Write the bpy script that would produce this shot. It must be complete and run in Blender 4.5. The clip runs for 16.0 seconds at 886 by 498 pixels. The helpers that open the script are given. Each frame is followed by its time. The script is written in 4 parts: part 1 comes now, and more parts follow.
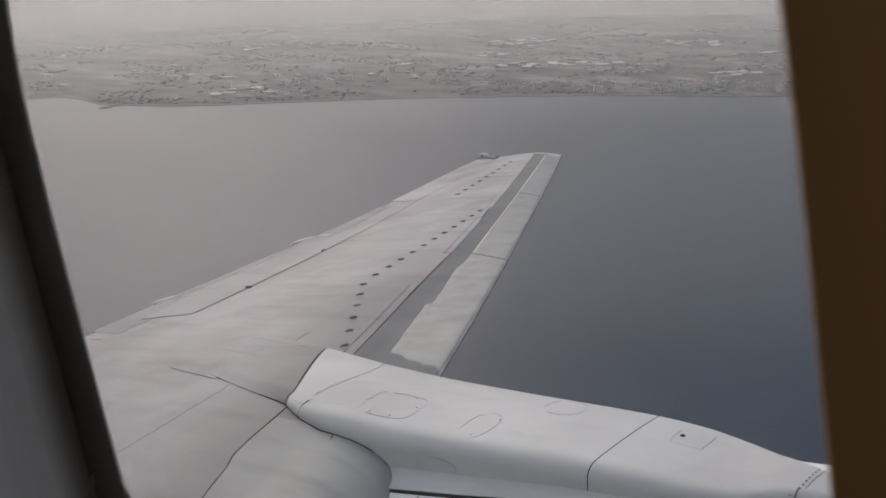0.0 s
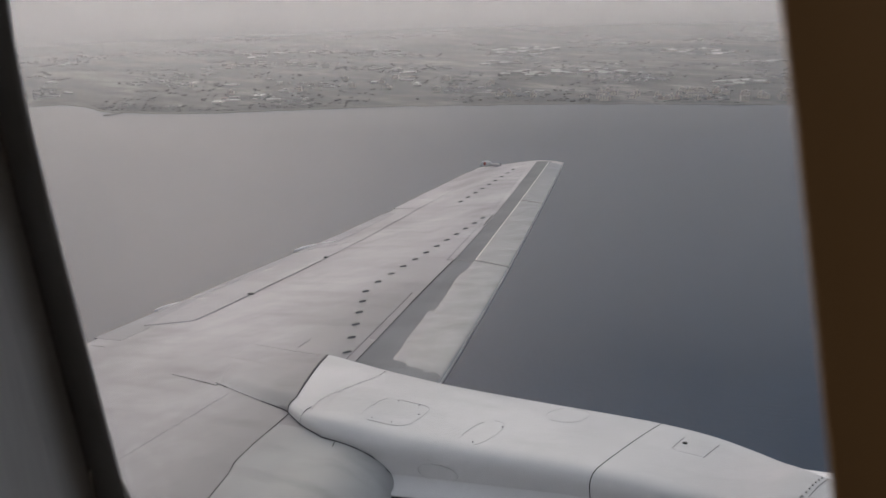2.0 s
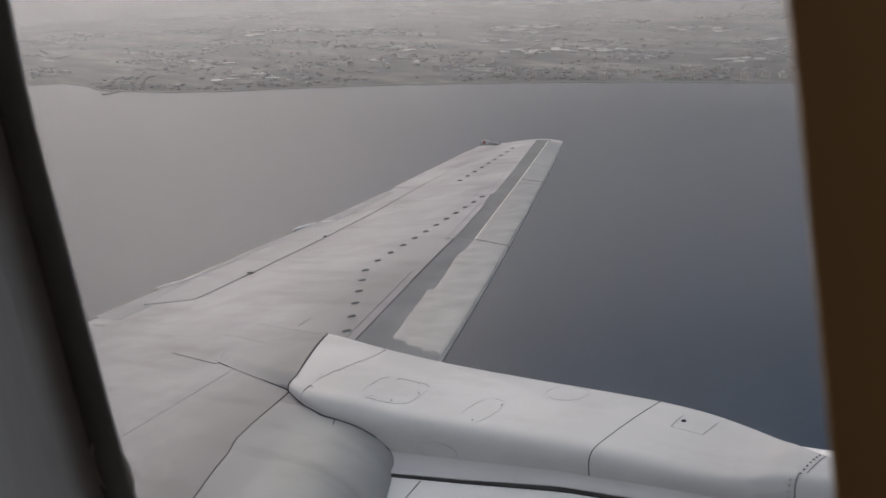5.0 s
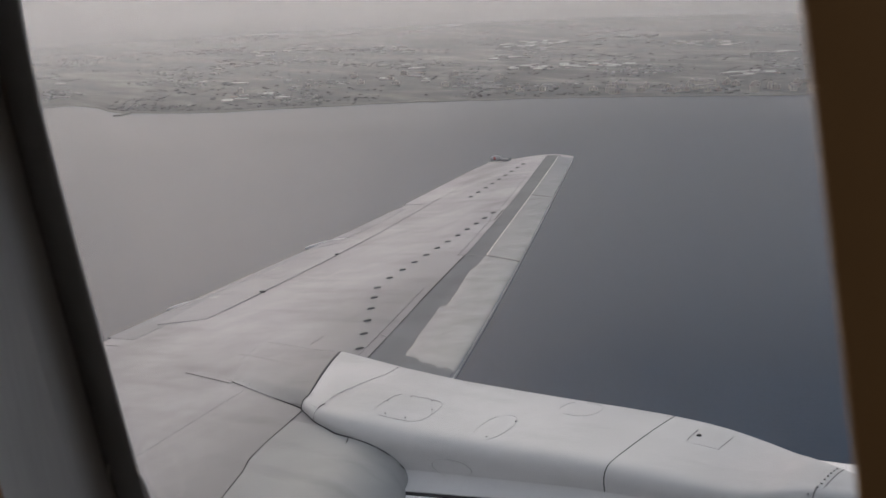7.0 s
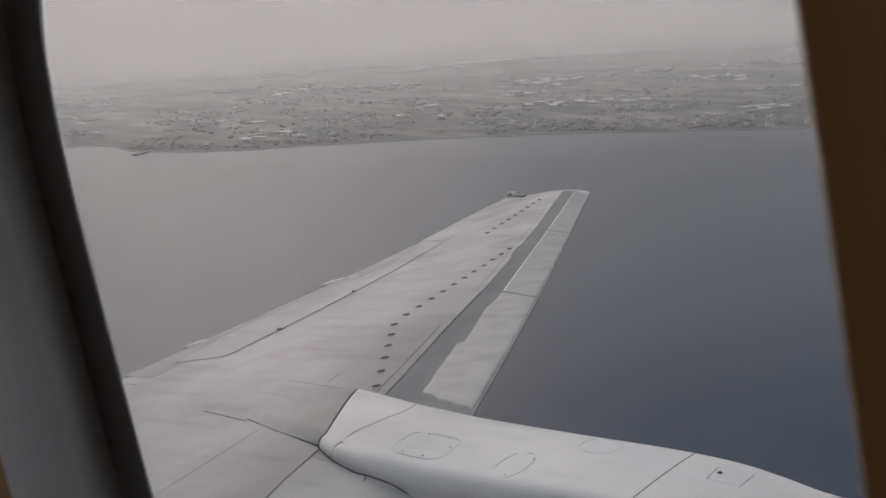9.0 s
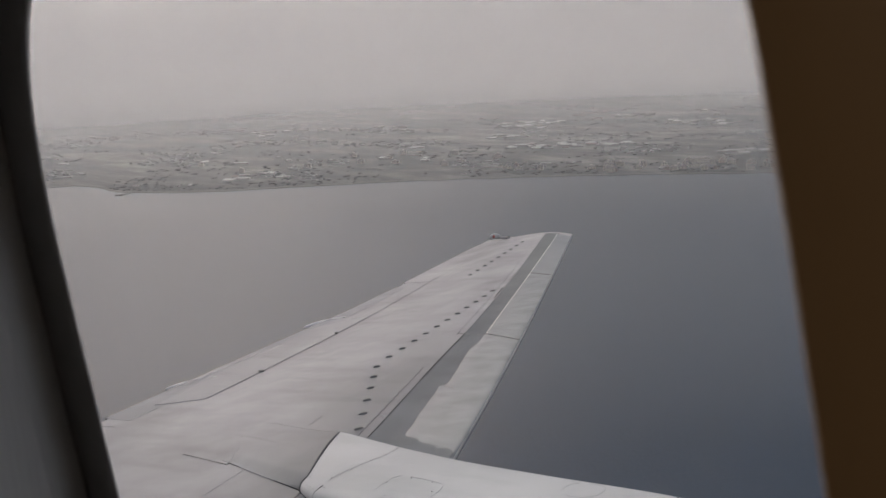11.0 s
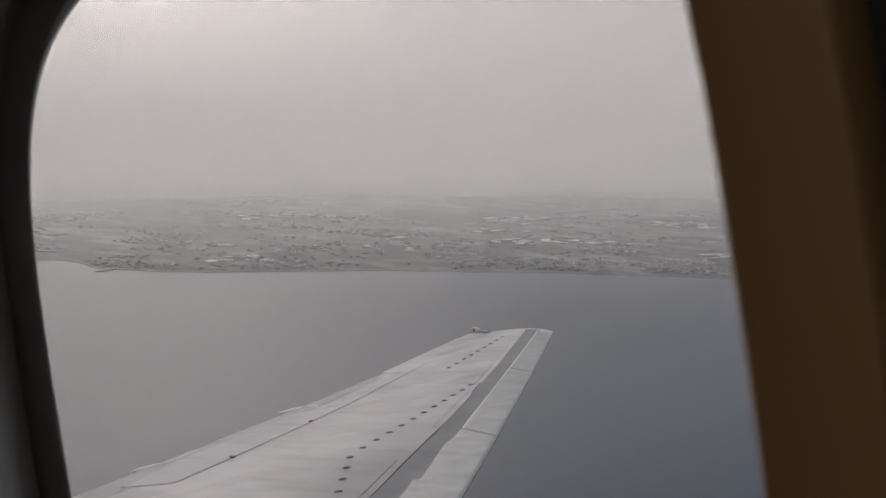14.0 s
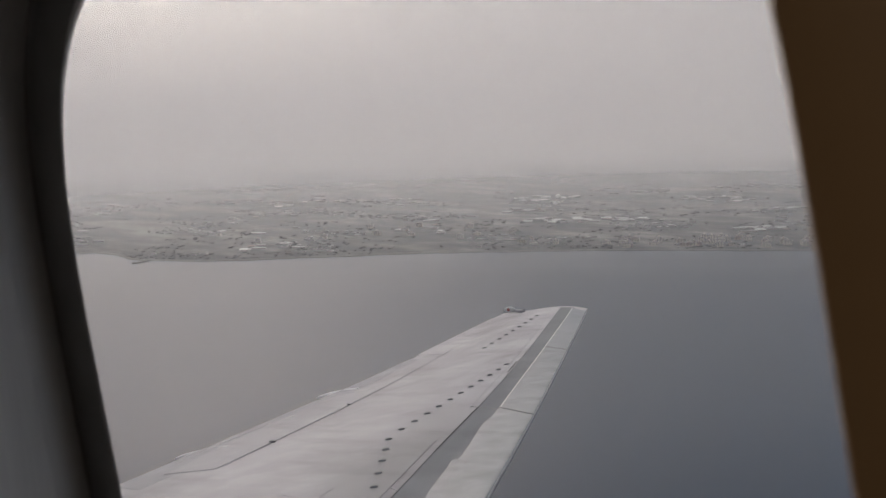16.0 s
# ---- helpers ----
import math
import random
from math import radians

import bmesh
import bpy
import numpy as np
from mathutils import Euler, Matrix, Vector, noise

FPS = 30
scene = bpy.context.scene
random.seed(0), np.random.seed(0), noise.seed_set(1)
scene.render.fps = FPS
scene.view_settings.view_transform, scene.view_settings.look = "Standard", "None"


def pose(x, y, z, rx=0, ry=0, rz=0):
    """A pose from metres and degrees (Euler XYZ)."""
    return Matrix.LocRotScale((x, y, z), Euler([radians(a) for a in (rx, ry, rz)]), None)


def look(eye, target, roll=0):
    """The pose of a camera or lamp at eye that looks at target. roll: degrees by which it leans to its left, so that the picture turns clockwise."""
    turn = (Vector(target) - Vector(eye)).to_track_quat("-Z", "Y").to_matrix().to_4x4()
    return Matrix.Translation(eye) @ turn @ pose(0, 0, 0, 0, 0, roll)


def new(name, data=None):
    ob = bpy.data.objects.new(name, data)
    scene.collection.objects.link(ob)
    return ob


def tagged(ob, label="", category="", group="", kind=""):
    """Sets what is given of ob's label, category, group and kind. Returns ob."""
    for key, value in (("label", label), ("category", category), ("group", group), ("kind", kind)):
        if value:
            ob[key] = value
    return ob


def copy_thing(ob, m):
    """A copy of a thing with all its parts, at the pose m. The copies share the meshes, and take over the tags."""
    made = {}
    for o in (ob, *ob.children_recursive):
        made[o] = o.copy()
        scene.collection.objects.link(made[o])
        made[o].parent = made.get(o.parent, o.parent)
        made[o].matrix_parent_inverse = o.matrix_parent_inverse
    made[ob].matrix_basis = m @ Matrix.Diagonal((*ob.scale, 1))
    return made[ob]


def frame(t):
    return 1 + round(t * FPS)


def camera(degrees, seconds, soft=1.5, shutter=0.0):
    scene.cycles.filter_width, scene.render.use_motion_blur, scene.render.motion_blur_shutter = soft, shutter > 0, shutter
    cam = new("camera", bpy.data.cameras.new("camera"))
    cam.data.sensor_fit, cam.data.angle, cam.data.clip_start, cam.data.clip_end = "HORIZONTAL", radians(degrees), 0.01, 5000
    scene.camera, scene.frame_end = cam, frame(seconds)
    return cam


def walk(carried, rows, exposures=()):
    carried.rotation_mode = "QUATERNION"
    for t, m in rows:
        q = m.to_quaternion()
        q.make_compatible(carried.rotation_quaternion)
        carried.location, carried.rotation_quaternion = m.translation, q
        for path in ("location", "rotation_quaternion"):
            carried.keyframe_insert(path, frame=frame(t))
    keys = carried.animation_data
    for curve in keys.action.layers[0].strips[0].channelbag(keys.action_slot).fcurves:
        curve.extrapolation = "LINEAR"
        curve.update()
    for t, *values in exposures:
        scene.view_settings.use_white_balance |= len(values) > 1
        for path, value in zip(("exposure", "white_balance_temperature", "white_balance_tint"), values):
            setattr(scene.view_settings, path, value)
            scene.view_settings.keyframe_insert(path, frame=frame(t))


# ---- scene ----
# Aircraft axes: x forward, y outboard to the port side, z up; the aircraft flies banked and nose-up 300 m over the sea.
FLIGHT = Matrix.Translation((0, 0, 300)) @ pose(0, 0, 0, -6.04, -9.13, 0)

cam = camera(48.0, 16.0, soft=1.5)
PATH = (
    # seconds, place and turn in the aircraft's axes
    (0, 3.1436, 1.5982, 1.4919, 83.35, 5.08, 39.28),
    (0.5, 3.1432, 1.5987, 1.4912, 83.57, 4.95, 39.43),
    (1, 3.1434, 1.5987, 1.4903, 83.59, 5.17, 39.30),
    (1.5, 3.1438, 1.5986, 1.4888, 83.79, 5.45, 39.32),
    (2, 3.1437, 1.5990, 1.4871, 83.81, 4.99, 39.44),
    (2.5, 3.1434, 1.5990, 1.4864, 83.52, 5.03, 39.37),
    (3, 3.1435, 1.5991, 1.4858, 83.20, 5.01, 39.24),
    (3.5, 3.1438, 1.5990, 1.4857, 83.43, 5.11, 39.33),
    (4, 3.1437, 1.5990, 1.4856, 83.01, 4.88, 39.38),
    (6.5, 3.1434, 1.5983, 1.4854, 82.56, 5.27, 39.46),
    (7, 3.1431, 1.5982, 1.4855, 83.61, 5.81, 39.98),
    (7.5, 3.1433, 1.5979, 1.4866, 84.70, 6.11, 41.66),
    (8, 3.1435, 1.5975, 1.4881, 84.77, 5.99, 41.54),
    (8.5, 3.1440, 1.5969, 1.4878, 85.23, 6.00, 41.10),
    (9, 3.1451, 1.5962, 1.4887, 85.78, 6.27, 40.90),
    (11.5, 3.1477, 1.5942, 1.4918, 88.30, 5.89, 39.66),
    (12, 3.1478, 1.5934, 1.4928, 88.77, 5.63, 39.36),
    (12.5, 3.1505, 1.5908, 1.4939, 91.20, 4.97, 39.37),
    (13, 3.1513, 1.5902, 1.4941, 92.15, 4.87, 39.27),
    (13.5, 3.1511, 1.5902, 1.4945, 91.71, 4.69, 39.05),
    (14, 3.1526, 1.5879, 1.4941, 93.25, 3.44, 38.86),
    (14.5, 3.1566, 1.5895, 1.4909, 92.43, 4.06, 38.12),
    (15, 3.1465, 1.5897, 1.4884, 91.38, 4.76, 40.27),
    (15.5, 3.1461, 1.5906, 1.4875, 91.06, 4.89, 40.89),
    (16, 3.1468, 1.5908, 1.4858, 92.34, 5.12, 40.79),
)
walk(cam, [(r[0], FLIGHT @ pose(*r[1:])) for r in PATH],
     exposures=((0, 1.78), (4.0, 1.74), (6.5, 1.72), (9.0, 1.66), (11.5, 1.64), (16.0, 1.70)))
cam.data.dof.use_dof, cam.data.dof.focus_distance, cam.data.dof.aperture_fstop = True, 12.0, 28.0

# ---- world, sun, lamps ----
SUN_AZIMUTH, SUN_HEIGHT = -56.0, 8.0
world = bpy.data.worlds.new("hazy_evening")
scene.world = world
world.use_nodes = True
wn = world.node_tree
sky = wn.nodes.new("ShaderNodeTexSky")
sky.sky_type = "NISHITA"
sky.sun_disc = False
sky.sun_elevation = radians(SUN_HEIGHT)
sky.sun_rotation = radians(SUN_AZIMUTH)
sky.air_density, sky.dust_density, sky.ozone_density = 1.0, 4.0, 2.0
veil_of_cloud, even = wn.nodes.new("ShaderNodeHueSaturation"), wn.nodes.new("ShaderNodeMix")
veil_of_cloud.inputs["Saturation"].default_value = 0.38
even.data_type = "RGBA"
even.inputs["Factor"].default_value = 0.28
even.inputs["B"].default_value = (1.32, 1.32, 1.36, 1)
for f, t in ((sky.outputs[0], veil_of_cloud.inputs["Color"]), (veil_of_cloud.outputs[0], even.inputs["A"]), (even.outputs["Result"], wn.nodes["Background"].inputs[0])):
    wn.links.new(f, t)
wn.nodes["Background"].inputs[1].default_value = 0.15

sun = new("sun", bpy.data.lights.new("sun", "SUN"))
sun.data.energy, sun.data.angle, sun.data.color = 0.45, radians(30), (1.0, 0.80, 0.74)
a, e = radians(SUN_AZIMUTH), radians(SUN_HEIGHT)
sun.matrix_world = look((0, 0, 400), Vector((0, 0, 400)) - Vector((math.sin(a) * math.cos(e), math.cos(a) * math.cos(e), math.sin(e))))

lamp = new("cabin_light", bpy.data.lights.new("cabin_light", "AREA"))
lamp.data.shape, lamp.data.size, lamp.data.size_y = "RECTANGLE", 1.8, 0.08
lamp.data.energy, lamp.data.color = 0.80, (1.0, 0.89, 0.78)
lamp.matrix_world = FLIGHT @ look((3.45, 0.6, 2.05), (3.45, 1.66, 1.45))


# ---- materials ----
def material(name, base, rough=0.5, metal=0.0, vary=0.12, scale=3.0, fine=40.0, stretch=(1, 1, 1), bump=0.0, second=None, specular=0.5, streak=0.0, soot_and_sheen=0.0):
    """A worn surface: base colour varied by a broad and a fine noise, in object axes."""
    m = bpy.data.materials.new(name)
    m.use_nodes = True
    nt = m.node_tree
    bsdf = nt.nodes["Principled BSDF"]
    coord = nt.nodes.new("ShaderNodeTexCoord")
    mapping = nt.nodes.new("ShaderNodeMapping")
    mapping.inputs["Scale"].default_value = stretch
    nt.links.new(coord.outputs["Object"], mapping.inputs["Vector"])
    broad, grain = nt.nodes.new("ShaderNodeTexNoise"), nt.nodes.new("ShaderNodeTexNoise")
    for n, s, d in ((broad, scale, 5), (grain, fine, 3)):
        n.inputs["Scale"].default_value, n.inputs["Detail"].default_value = s, d
        nt.links.new(mapping.outputs[0], n.inputs["Vector"])
    add = nt.nodes.new("ShaderNodeMath")
    add.operation = "MULTIPLY_ADD"
    nt.links.new(grain.outputs["Fac"], add.inputs[0])
    add.inputs[1].default_value = 0.35
    nt.links.new(broad.outputs["Fac"], add.inputs[2])
    ramp = nt.nodes.new("ShaderNodeMapRange")
    ramp.inputs["From Min"].default_value, ramp.inputs["From Max"].default_value = 0.42, 0.92
    nt.links.new(add.outputs[0], ramp.inputs["Value"])
    mix = nt.nodes.new("ShaderNodeMix")
    mix.data_type = "RGBA"
    low = second or tuple(c * (1 - 2 * vary) for c in base)
    mix.inputs["A"].default_value = (*low, 1)
    mix.inputs["B"].default_value = (*base, 1)
    nt.links.new(ramp.outputs[0], mix.inputs["Factor"])
    color = mix.outputs["Result"]
    if streak:
        drawn, smear, cut, dirt = (nt.nodes.new("ShaderNode" + k) for k in ("Mapping", "TexNoise", "MapRange", "Mix"))
        drawn.inputs["Scale"].default_value = (0.9, 5.5, 1)
        smear.inputs["Scale"].default_value, smear.inputs["Detail"].default_value = 1.0, 5
        cut.inputs["From Min"].default_value, cut.inputs["From Max"].default_value = 0.50, 0.78
        cut.inputs["To Max"].default_value = streak
        dirt.data_type, dirt.blend_type = "RGBA", "MULTIPLY"
        dirt.inputs["B"].default_value = (0.35, 0.34, 0.33, 1)
        for f, t in ((coord.outputs["Object"], drawn.inputs["Vector"]), (drawn.outputs[0], smear.inputs["Vector"]), (smear.outputs["Fac"], cut.inputs["Value"]), (cut.outputs[0], dirt.inputs["Factor"]), (color, dirt.inputs["A"])):
            nt.links.new(f, t)
        color = dirt.outputs["Result"]
    if soot_and_sheen:
        # inner forward skin darkened: grime by the vanes, plus weaker sky sheen put into the colour
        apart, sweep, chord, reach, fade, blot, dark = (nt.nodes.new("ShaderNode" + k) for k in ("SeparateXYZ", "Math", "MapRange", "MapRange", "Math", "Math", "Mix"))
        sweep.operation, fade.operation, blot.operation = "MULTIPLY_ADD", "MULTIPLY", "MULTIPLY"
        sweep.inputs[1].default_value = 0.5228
        for node, lo, hi, v0, v1 in ((chord, 0.75, 1.75, 0.0, soot_and_sheen), (reach, 6.6, 9.8, 1.0, 0.0)):
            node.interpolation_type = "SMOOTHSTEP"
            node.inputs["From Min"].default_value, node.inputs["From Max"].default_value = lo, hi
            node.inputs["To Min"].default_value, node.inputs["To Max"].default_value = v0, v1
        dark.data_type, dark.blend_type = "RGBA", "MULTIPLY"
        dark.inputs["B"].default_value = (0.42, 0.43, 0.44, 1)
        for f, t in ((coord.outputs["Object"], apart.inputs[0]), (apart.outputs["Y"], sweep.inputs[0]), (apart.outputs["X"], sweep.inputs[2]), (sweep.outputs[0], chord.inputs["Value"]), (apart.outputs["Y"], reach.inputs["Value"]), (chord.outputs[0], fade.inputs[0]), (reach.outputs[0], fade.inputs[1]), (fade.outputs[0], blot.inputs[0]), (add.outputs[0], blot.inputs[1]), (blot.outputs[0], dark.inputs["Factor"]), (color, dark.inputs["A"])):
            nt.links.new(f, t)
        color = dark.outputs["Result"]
    nt.links.new(color, bsdf.inputs["Base Color"])
    bsdf.inputs["Roughness"].default_value, bsdf.inputs["Metallic"].default_value = rough, metal
    bsdf.inputs["Specular IOR Level"].default_value = specular
    if bump:
        b = nt.nodes.new("ShaderNodeBump")
        b.inputs["Strength"].default_value, b.inputs["Distance"].default_value = bump, 0.01
        nt.links.new(add.outputs[0], b.inputs["Height"])
        nt.links.new(b.outputs[0], bsdf.inputs["Normal"])
    return m


PAINT = material("wing_paint", (0.416, 0.406, 0.420), 0.72, 0.0, 0.16, 1.7, 22, (1, 0.6, 1), 0.008, streak=0.25, soot_and_sheen=0.80, specular=0.04)
PYLON = material("pylon_paint", (0.55, 0.555, 0.565), 0.7, 0.0, 0.10, 1.5, 26, (0.7, 1, 1), 0.008, streak=0.22, specular=0.04)
COWL = material("white_cowl_paint", (0.74, 0.74, 0.745), 0.65, 0.0, 0.10, 1.6, 24, (0.7, 1, 1), 0.008, streak=0.30, specular=0.05)
NOSE = material("leading_edge_paint", (0.33, 0.335, 0.342), 0.7, 0.0, 0.10, 2.2, 30, (1, 1, 1), 0.006, specular=0.03, streak=0.35)
BAND = material("grey_walkway_paint", (0.195, 0.203, 0.216), 0.8, 0.0, 0.12, 2.0, 30, specular=0.02, streak=0.2)
SLAT = material("worn_aluminium", (0.245, 0.258, 0.278), 0.6, 0.0, 0.20, 5.5, 34, (1, 1, 1), 0.004, second=(0.180, 0.191, 0.208), specular=0.08, streak=0.2)
# pale colour carries the edges' highlights as well as their polished wear
EDGE = material("worn_edge_and_glint", (0.46, 0.455, 0.45), 0.45, 0.1, 0.10, 5.0, 30, (1, 1, 1), 0.03)
SEAM = material("dark_sealant", (0.07, 0.07, 0.073), 0.8, 0.0, 0.3, 8, 60, specular=0.05)
BAND_PALE = material("pale_grey_flap_paint", (0.355, 0.352, 0.362), 0.8, 0.0, 0.10, 1.8, 14, specular=0.02)
SPOILER = material("spoiler_paint", (0.402, 0.391, 0.403), 0.75, 0.0, 0.10, 1.6, 13, specular=0.03, streak=0.2)
HATCH = material("fine_grey_joint", (0.41, 0.41, 0.417), 0.7, 0.0, 0.2, 6, 50, specular=0.05)
COVER_JOINT = material("pale_cover_joint", (0.47, 0.472, 0.48), 0.7, 0.0, 0.25, 6, 50, specular=0.05)
FOLD = material("shade_in_the_fold", (0.34, 0.335, 0.345), 0.8, 0.0, 0.15, 6, 40, specular=0.03)
FAINT = material("grey_sealant", (0.23, 0.23, 0.232), 0.6, 0.0, 0.2, 6, 50)
VANE = material("dark_vane_metal", (0.21, 0.21, 0.212), 0.5, 0.3, 0.2, 10, 60)
SCREW = material("screw_heads", (0.34, 0.34, 0.34), 0.5, 0.4, 0.2, 20, 80)
RUBBER = material("black_rubber", (0.175, 0.175, 0.178), 0.55, 0.0, 0.2, 12, 90, (1, 1, 1), 0.02)
REVEAL = material("grey_reveal_plastic", (0.37, 0.37, 0.37), 0.6, 0.0, 0.12, 9, 120, (3, 3, 0.3), 0.02)
BEIGE = material("beige_cabin_plastic", (0.280, 0.168, 0.078), 0.55, 0.0, 0.05, 12, 180, (1, 1, 1), 0.02)
RIM = material("pale_rim", (0.66, 0.66, 0.65), 0.6, 0.0, 0.1, 20, 90)
CABIN = material("dim_cabin_lining", (0.30, 0.27, 0.23), 0.7, 0.0, 0.06, 6, 80)


def lens_material(name, color):
    m = bpy.data.materials.new(name)
    m.use_nodes = True
    b = m.node_tree.nodes["Principled BSDF"]
    b.inputs["Base Color"].default_value, b.inputs["Roughness"].default_value = (*color, 1), 0.08
    b.inputs["Coat Weight"].default_value = 0.6
    return m


RED_LENS = lens_material("red_lens", (0.30, 0.10, 0.09))


def pane_material():
    m = bpy.data.materials.new("acrylic_pane")
    m.use_nodes = True
    nt = m.node_tree
    out = nt.nodes["Material Output"]
    clear, gloss = nt.nodes.new("ShaderNodeBsdfTransparent"), nt.nodes.new("ShaderNodeBsdfGlossy")
    clear.inputs["Color"].default_value = (0.97, 0.975, 0.975, 1)
    gloss.inputs["Roughness"].default_value = 0.03
    fresnel, mix = nt.nodes.new("ShaderNodeFresnel"), nt.nodes.new("ShaderNodeMixShader")
    fresnel.inputs["IOR"].default_value = 1.08
    for f, t in ((fresnel.outputs[0], mix.inputs[0]), (clear.outputs[0], mix.inputs[1]), (gloss.outputs[0], mix.inputs[2]), (mix.outputs[0], out.inputs["Surface"])):
        nt.links.new(f, t)
    return m


PANE = pane_material()


# ---- builders ----
def link(name, bm, mat, parent=None, label="", smooth=True, split=35):
    me = bpy.data.meshes.new(name)
    bmesh.ops.recalc_face_normals(bm, faces=bm.faces)
    bm.to_mesh(me)
    bm.free()
    if smooth:
        me.polygons.foreach_set("use_smooth", [True] * len(me.polygons))
        me.set_sharp_from_angle(angle=radians(split))
    me.materials.append(mat)
    ob = new(name, me)
    if parent:
        ob.parent = parent
    if label:
        ob["label"] = label
    return ob


def part(name, bm, mat, parent, label="", smooth=True, split=35):
    return link(name, bm, mat, parent, label, smooth, split)


def thing(name, label, category, group="", kind="", at=None):
    return tagged(_placed(new(name), at if at is not None else FLIGHT), label, category, group, kind)


def _placed(ob, m):
    ob.matrix_world = m
    return ob


def loft(rings, closed=True, caps=True):
    """A skin over rings of equally many points."""
    bm = bmesh.new()
    rows = [[bm.verts.new(p) for p in ring] for ring in rings]
    n = len(rows[0])
    for a, b in zip(rows, rows[1:]):
        for i in range(n if closed else n - 1):
            j = (i + 1) % n
            bm.faces.new((a[i], a[j], b[j], b[i]))
    if caps and closed:
        bm.faces.new(rows[0])
        bm.faces.new(rows[-1])
    return bm


def span(x0, x1, n):
    return [x0 + (x1 - x0) * k / n for k in range(n + 1)]


def lerp_table(table, x):
    if x <= table[0][0]:
        return table[0][1]
    for (x0, v0), (x1, v1) in zip(table, table[1:]):
        if x <= x1:
            return v0 + (v1 - v0) * (x - x0) / (x1 - x0)
    return table[-1][1]


# ---- wing form ----
DIHEDRAL = math.tan(radians(6))
TIP = 14.32
TE_TABLE = ((2.0, -3.45), (5.92, -4.29), (9.68, -5.16), (11.12, -5.60), (14.2, -6.64), (14.5, -6.74))
LE_SHIFT = ((2.0, 0.0), (5.2, 0.0), (5.9, 0.002), (6.4, 0.012), (7.1, 0.020), (8.1, 0.022), (9.3, 0.014), (10.9, -0.004), (12.0, -0.018), (13.5, -0.044), (14.5, -0.062))


def leading(y):
    return -0.5228 * (y - 4.83) + lerp_table(LE_SHIFT, y)


def trailing(y):
    return lerp_table(TE_TABLE, y)


def nose_size(y):
    """Length and drop of the rounded nose."""
    c = leading(y) - trailing(y)
    deep = min(1, max(0, (5.8 - y) / 0.5))
    return (0.007 + 0.088 * deep) * c, (0.005 + 0.045 * deep) * c


def top(x, y, lift=0.0):
    """A point on the wing's upper surface."""
    c = leading(y) - trailing(y)
    a, d = nose_size(y)
    s = min(max((leading(y) - x) / c, 0.0), 1.0)
    z = DIHEDRAL * (y - 4.83) + (0.04 + 0.20 * max(0, (y - 9) / 5.3) ** 2) * c * s * (1 - s) ** 2
    into = (leading(y) - x) / a
    if into < 1:
        bend = 3.2 - 1.2 * min(1, max(0, (5.8 - y) / 0.5))
        z -= d * (1 - max(0.0, 1 - (1 - max(into, 0)) ** bend) ** (1 / bend))
    return Vector((x, y, z + lift))


def section(y, grow=0.0, shrink=1.0):
    """The wing's closed section at y: over the top from the tail to the nose and back below."""
    c = leading(y) - trailing(y)
    a, d = nose_size(y)
    pts = []
    for k in range(17):
        s = 1 - k / 16 * (1 - a / c)
        pts.append(top(leading(y) - s * c, y, grow))
    for k in range(1, 9):
        q = k / 8 * math.pi / 2
        x = leading(y) - a * (1 - math.sin(q))
        pts.append(top(x, y, grow * math.cos(q)) + Vector((grow * math.sin(q), 0, 0)))
    base = DIHEDRAL * (y - 4.83)
    for k in range(1, 11):
        s = k / 10
        low = -d - 0.075 * c * (math.sin(math.pi * s ** 0.6)) * shrink
        if k == 10:
            low = -0.012
        pts.append(Vector((leading(y) - s * c * 0.999, y, base + low * (1 - s ** 4) - 0.012)))
    return pts


def ribbon(points, width, lift, height=0.004):
    """A low strip that follows the wing along points (x, y)."""
    dense = []
    for (x0, y0), (x1, y1) in zip(points, points[1:]):
        n = max(2, int(math.hypot(x1 - x0, y1 - y0) / 0.12))
        dense += [(x0 + (x1 - x0) * k / n, y0 + (y1 - y0) * k / n) for k in range(n)]
    dense.append(points[-1])
    rings = []
    for i, (x, y) in enumerate(dense):
        xa, ya = dense[max(i - 1, 0)]
        xb, yb = dense[min(i + 1, len(dense) - 1)]
        l = math.hypot(xb - xa, yb - ya) or 1
        nx, ny = -(yb - ya) / l * width / 2, (xb - xa) / l * width / 2
        p, q = top(x + nx, y + ny, lift), top(x - nx, y - ny, lift)
        rings.append([p, q, q - Vector((0, 0, height)), p - Vector((0, 0, height))])
    return loft(rings)


def plate(y0, y1, fore, aft, lift, thick=0.012, steps=14, across=5, tilt=0.0, skew=0.0):
    """A thin panel on the wing between the lines x = fore(y) and x = aft(y); tilt raises its aft edge."""
    rings = []
    for i in range(steps + 1):
        y = y0 + (y1 - y0) * i / steps
        f, b = fore(y), aft(y)
        lean = skew * (1 - i / steps)
        up = [top(f + (b - f) * k / across, y - lean * k / across, lift + tilt * (1 - i / steps) ** 0.7 * k / across) for k in range(across + 1)]
        rings.append(up + [p - Vector((0, 0, thick)) for p in reversed(up)])
    return loft(rings)


def slat_line(y):
    return -0.5228 * (y - 4.83) - lerp_table(((5.9, 0.42), (6.37, 0.40), (7.1, 0.36), (8.4, 0.32), (11.1, 0.30), (14.4, 0.27)), y)


def band_line(y):
    return -0.5228 * (y - 4.83) - lerp_table(((5.9, 0.745), (6.3, 0.72), (7.06, 0.694), (7.73, 0.661), (8.52, 0.615), (9.9, 0.572), (11.45, 0.543), (14.4, 0.53)), y)


